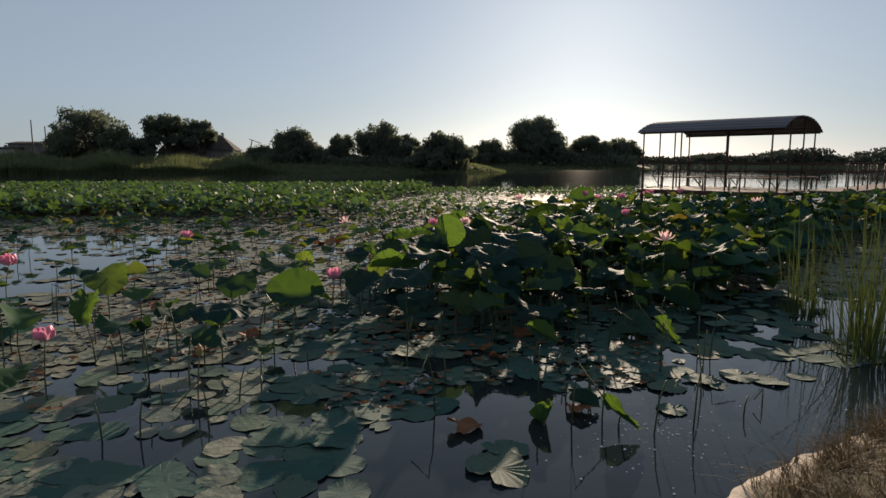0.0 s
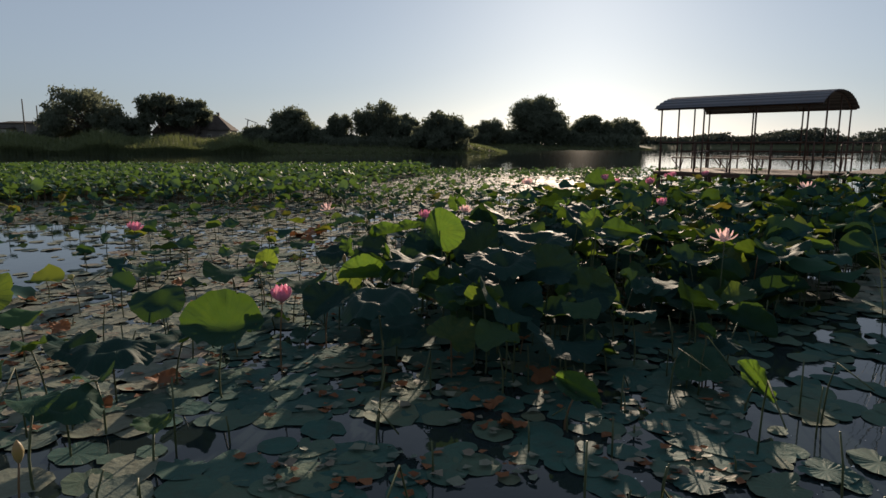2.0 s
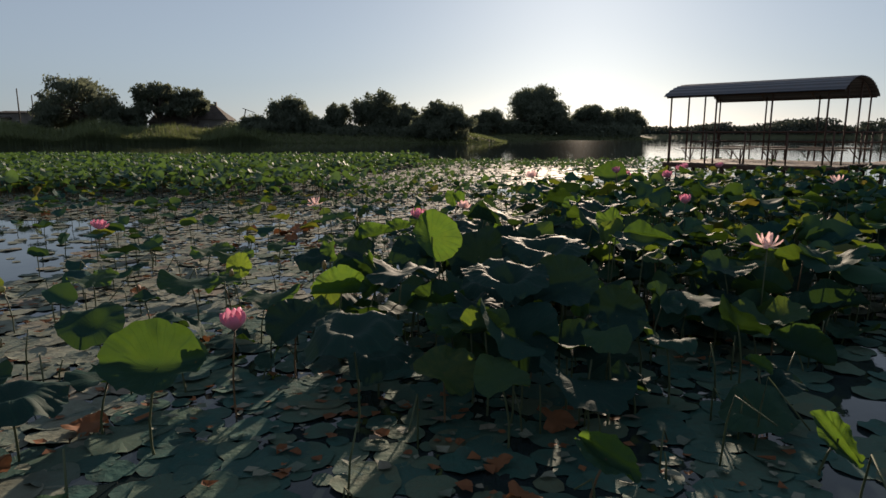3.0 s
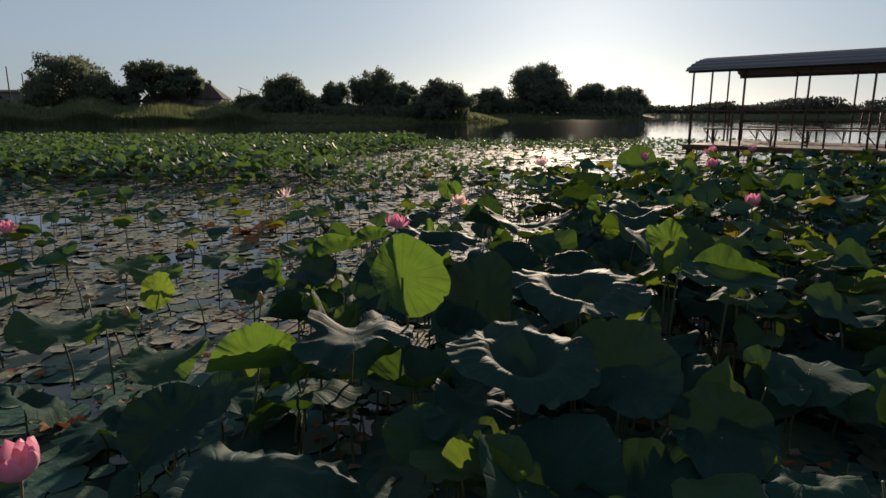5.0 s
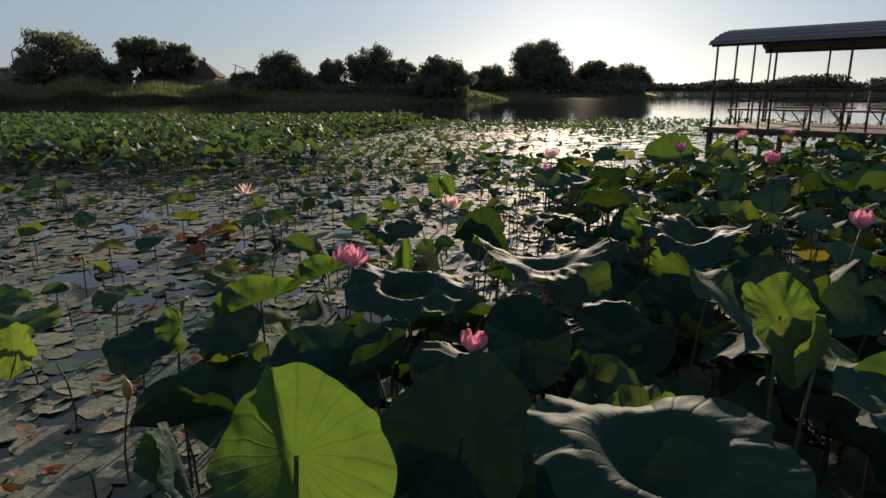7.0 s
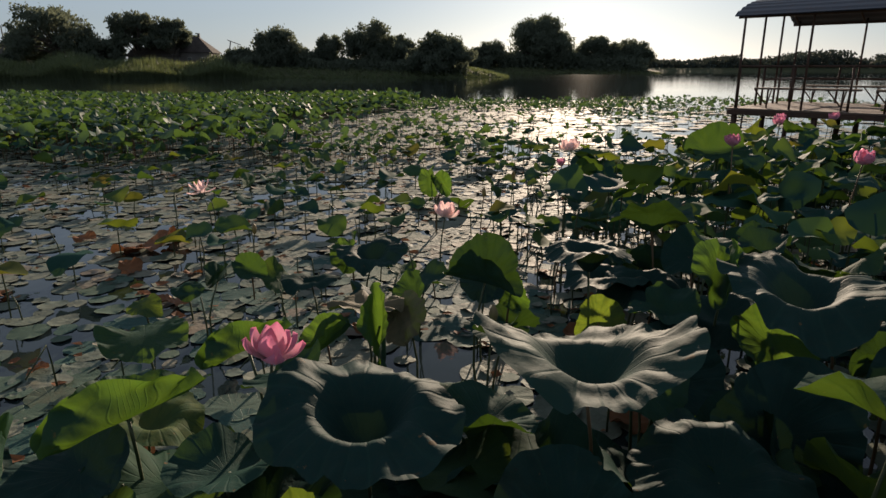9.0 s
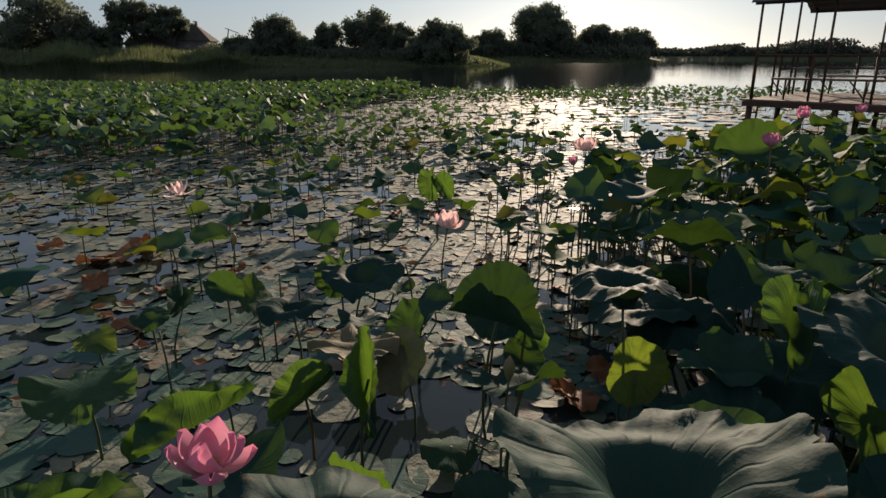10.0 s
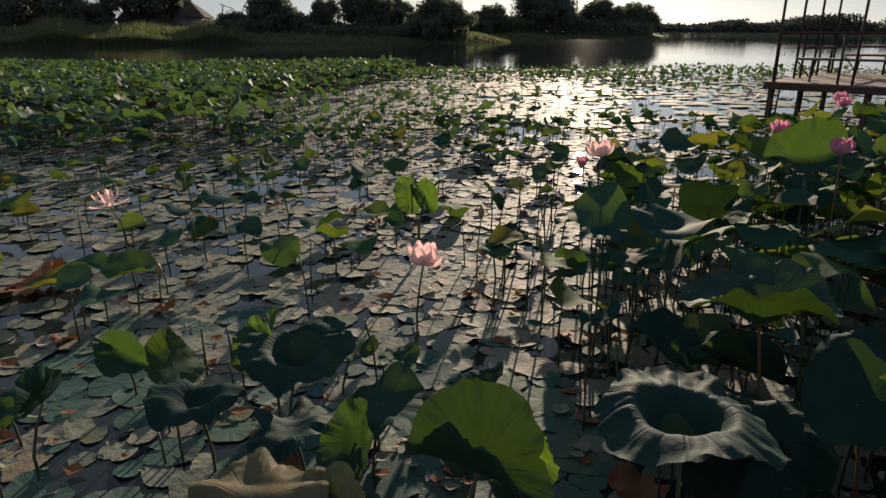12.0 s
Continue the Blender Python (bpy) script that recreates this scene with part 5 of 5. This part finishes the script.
def bank_shrubs():
    """Low scrub that fills the foot of the far trees."""
    r_ = rng(19)
    v, f = [], []
    sy = [(r_.uniform(-0.33, 0.04), r_.uniform(142, 156)) if i < 9500 else (r_.uniform(0.0, 0.305), r_.uniform(238, 258)) for i in range(17000)]
    foot = land([a * b for a, b in sy], [b for a, b in sy])
    for (side, y), z0 in zip(sy, foot):
        x = side * y
        grown = 1.0 if y < 200 else 1.65
        hull = grown * (1.6 + 1.8 * noise.noise(Vector((x * 0.16 / grown, 2.0, 8.0))) + 1.0 * smooth(-0.1, 0.1, side))
        z = z0 + max(0.5, hull) * r_.random()
        e = Euler((r_.uniform(0, 6.28), r_.uniform(0, 6.28), r_.uniform(0, 6.28))).to_matrix()
        n = len(v)
        v += [Vector((x, y, z)) + e @ Vector(c) * r_.uniform(0.2, 0.5) * grown for c in ((-1, 0, 0), (0, -0.6, 0), (1, 0, 0), (0, 0.6, 0))]
        f.append((n, n + 1, n + 2, n + 3))
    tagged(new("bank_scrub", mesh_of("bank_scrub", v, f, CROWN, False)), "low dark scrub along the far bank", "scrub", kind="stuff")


bank_shrubs()


def sun_glints():
    """Pale specks laid on the open water in place of sun glints."""
    r_ = rng(20)
    pieces = []
    for _ in range(260):
        x, y = (r_.gauss(1.45, 0.28), r_.gauss(4.2, 0.3)) if r_.random() < 0.7 else (r_.gauss(2.2, 0.7), r_.gauss(5.0, 0.5))
        if y < 3.3 or shore(NEAR_BANK, np.array([x]), np.array([y]))[0] > -0.1:
            continue
        q = 0.003 + 0.009 * r_.random() ** 2
        pieces.append(([(x - q, y, 0.001), (x, y - q, 0.001), (x + q, y, 0.001), (x, y + q, 0.001), (x, y, 0.001 + q * 0.8)], [(0, 1, 4), (1, 2, 4), (2, 3, 4), (3, 0, 4)]))
    joined("glint_specks", pieces, GLINT, "tiny pale specks added as sun glints on the water", "foam", soft=False)


sun_glints()

# ---- pavilion on the pond ----
AXIS = Vector((0.714, -0.70, 0)).normalized()
DEEP = Vector((-AXIS.y, AXIS.x, 0))
CORNER = Vector((7.31, 23.27, 0))
DECK, EAVE, RISE, LONG, WIDE = 0.97, 2.98, 0.44, 4.55, 3.9


def at(a, b, z):
    """A place a metres along the pavilion and b metres into it."""
    return CORNER + AXIS * a + DEEP * b + Vector((0, 0, z))


PAV_TURN = Matrix((AXIS, DEEP, (0, 0, 1))).transposed().to_4x4()


def bar_between(name, p, q, thick, material, parent, label=""):
    v, f = tube([p, q], [thick, thick], 6)
    return part(name, mesh_of(name, v, f, material), parent, None, label)


def pavilion():
    ob = tagged(new("pavilion"), "open pavilion on posts over the pond with curved metal roof", "pavilion")
    # curved roof sheet, ribbed along its length
    v, f, n, k = [], [], 12, 64
    for layer in (0, 1):
        for i in range(n + 1):
            for j in range(k + 1):
                s = j / k
                b = -0.15 + s * (WIDE + 0.3)
                zz = EAVE + 0.03 + RISE * (1 - abs(2 * s - 1) ** 2.4) + 0.012 * (1 if j // 2 % 2 else -1) - 0.02 * layer
                v.append(at(-0.2 + (LONG + 0.4) * i / n, b, zz))
    m = (n + 1) * (k + 1)
    for layer in (0, 1):
        for i in range(n):
            for j in range(k):
                a = layer * m + i * (k + 1) + j
                q = (a, a + k + 1, a + k + 2, a + 1)
                f.append(q if layer == 0 else q[::-1])
    part("roof", mesh_of("roof", v, f, ROOF, False), ob, None, "curved dark ribbed metal roof")
    spots = [(a, 0.0) for a in (0.0, 1.4, 2.95, LONG - 0.2)] + [(a, WIDE) for a in (0.0, 1.55, 3.15, LONG)] + [(0.0, WIDE * 0.33), (0.0, WIDE * 0.66), (LONG, WIDE * 0.28), (LONG, WIDE * 0.66)]
    for a, b in spots:
        s = (b + 0.15) / (WIDE + 0.3)
        bar_between("post", at(a, b, DECK - 0.05), at(a, b, EAVE + 0.02 + RISE * (1 - abs(2 * s - 1) ** 2.4)), 0.028, STEEL, ob)
    for a in (0.0, LONG * 0.33, LONG * 0.66, LONG):
        pts = [at(a, WIDE * s, EAVE - 0.03 + RISE * (1 - abs(2 * s - 1) ** 2.4)) for s in np.linspace(0, 1, 13)]
        part("roof_arch", mesh_of("roof_arch", *tube(pts, [0.025] * 13, 5), STEEL), ob)
    for b in (0, WIDE):
        bar_between("eave_beam", at(-0.15, b, EAVE - 0.01), at(LONG + 0.15, b, EAVE - 0.01), 0.035, STEEL, ob)
    return ob


pavilion()


def run_to(p, q, z, name, size, material, parent):
    """A bar of rectangular section between two places of the plan."""
    p, q = Vector((p[0], p[1], z)), Vector((q[0], q[1], z))
    turn = Matrix.Rotation(math.atan2(q.y - p.y, q.x - p.x), 4, "Z")
    return part(name, box(name, ((q - p).length, *size), material, 0.008), parent, Matrix.Translation((p + q) / 2) @ turn)


def deck():
    ob = tagged(new("wooden_deck"), "raised weathered wooden deck on steel piles over the pond", "deck")
    for b in (-0.05, WIDE * 0.33, WIDE * 0.66, WIDE + 0.05):
        run_to(at(-0.15, b, 0), at(LONG + 0.15, b, 0), DECK - 0.10, "deck_beam", (0.08, 0.11), STEEL, ob)
    for a in (-0.1, LONG + 0.1):
        run_to(at(a, 0, 0), at(a, WIDE, 0), DECK - 0.103, "deck_beam", (0.07, 0.105), STEEL, ob)
    plank = box("plank", (LONG + 0.36, 0.14, 0.04), BOARD, 0.006)
    r_ = rng(16)
    b = 0.0
    while b < WIDE + 0.1:
        c = at(LONG * 0.5 + r_.uniform(-0.05, 0.05), b, DECK - 0.02 + r_.uniform(-0.006, 0.006))
        part("plank", plank, ob, Matrix.Translation(c) @ PAV_TURN @ pose(0, 0, 0, 0, 0, r_.uniform(-0.15, 0.15)))
        b += 0.156
    for a in (0.0, 1.7, 3.4, LONG):
        for b in (0.0, WIDE * 0.5, WIDE):
            bar_between("post", at(a, b, -0.9), at(a, b, DECK - 0.1), 0.07, STEEL, ob)
    return ob


deck()
WAY = Vector((0.72, 0.69, 0)).normalized()
WAY_SIDE = Vector((WAY.y, -WAY.x, 0))
WAY_FROM = at(LONG, WIDE * 0.62, 0) + Vector((0.1, 0, 0))


def on_way(a, b, z):
    return WAY_FROM + WAY * a + WAY_SIDE * b + Vector((0, 0, z))


def walkway():
    ob = tagged(new("walkway"), "narrow wooden walkway on piles leading away from the pavilion", "walkway")
    for b in (0.05, 1.35):
        run_to(on_way(0, b, 0), on_way(30, b, 0), DECK - 0.13, "walkway_beam", (0.08, 0.16), STEEL, ob)
    turn = Matrix.Rotation(math.atan2(WAY.y, WAY.x), 4, "Z")
    plank = box("plank", (0.17, 1.5, 0.04), BOARD, 0.006)
    for i in range(160):
        part("plank", plank, ob, Matrix.Translation(on_way(0.2 + i * 0.186, 0.7, DECK - 0.025)) @ turn)
    for i in range(11):
        for b in (0.05, 1.35):
            bar_between("post", on_way(i * 3.0, b, -0.9), on_way(i * 3.0, b, DECK - 0.1), 0.06, STEEL, ob)
    return ob


walkway()


def railing(place, runs, group):
    ob = tagged(new("railing"), "rusty steel pipe railing along the wooden deck", "railing", group)
    top, mid = DECK + 0.93, DECK + 0.62
    for p, q, low in runs:
        p, q = Vector(p), Vector(q)
        for z in (top, mid) if low else (top,):
            bar_between("rail", place(p.x, p.y, z), place(q.x, q.y, z), 0.028, STEEL, ob)
        n = max(2, round((q - p).length / 1.25))
        for i in range(n + 1):
            c = p.lerp(q, i / n)
            bar_between("rail_post", place(c.x, c.y, DECK - 0.02), place(c.x, c.y, top), 0.028, STEEL, ob)
    return ob


railing(at, [((0, 0.06), (LONG, 0.06), False), ((0, WIDE - 0.06), (LONG, WIDE - 0.06), True), ((0.06, 1.5), (0.06, WIDE), True)], "railings")
railing(on_way, [((0.1, 0.06), (30, 0.06), True), ((0.1, 1.34), (30, 1.34), True)], "railings")


def ladder():
    ob = tagged(new("ladder"), "steel ladder hanging from the deck into the water", "ladder")
    for b in (0.55, 0.95):
        bar_between("side_rail", at(-0.18, b, -0.6), at(-0.14, b, DECK + 0.02), 0.022, STEEL, ob)
    for i in range(6):
        z = -0.45 + i * 0.27
        bar_between("rung", at(-0.17, 0.55, z), at(-0.17, 0.95, z), 0.018, STEEL, ob)


ladder()


def bench(a, b, long):
    ob = tagged(new("bench"), "plain narrow wooden bench on braced steel legs on the deck", "bench", "deck benches")
    p = at(a, b, DECK + 0.44)
    part("seat", box("seat", (long, 0.3, 0.045), BOARD, 0.008), ob, Matrix.Translation(p) @ PAV_TURN)
    for s in (-0.36, 0.36):
        bar_between("leg", at(a + s * long, b - 0.1, DECK - 0.01), at(a + s * long, b - 0.1, DECK + 0.42), 0.022, STEEL, ob)
        bar_between("brace", at(a + s * long, b - 0.09, DECK + 0.05), at(a + s * long, b + 0.13, DECK + 0.42), 0.016, STEEL, ob)
        bar_between("brace", at(a + s * long - 0.03, b - 0.09, DECK + 0.1), at(a + s * long - 0.3, b - 0.09, DECK + 0.42), 0.016, STEEL, ob)


bench(1.35, 0.36, 2.1)
bench(3.75, 0.36, 2.1)
bench(1.4, WIDE - 0.36, 2.0)
bench(3.8, WIDE - 0.36, 2.0)
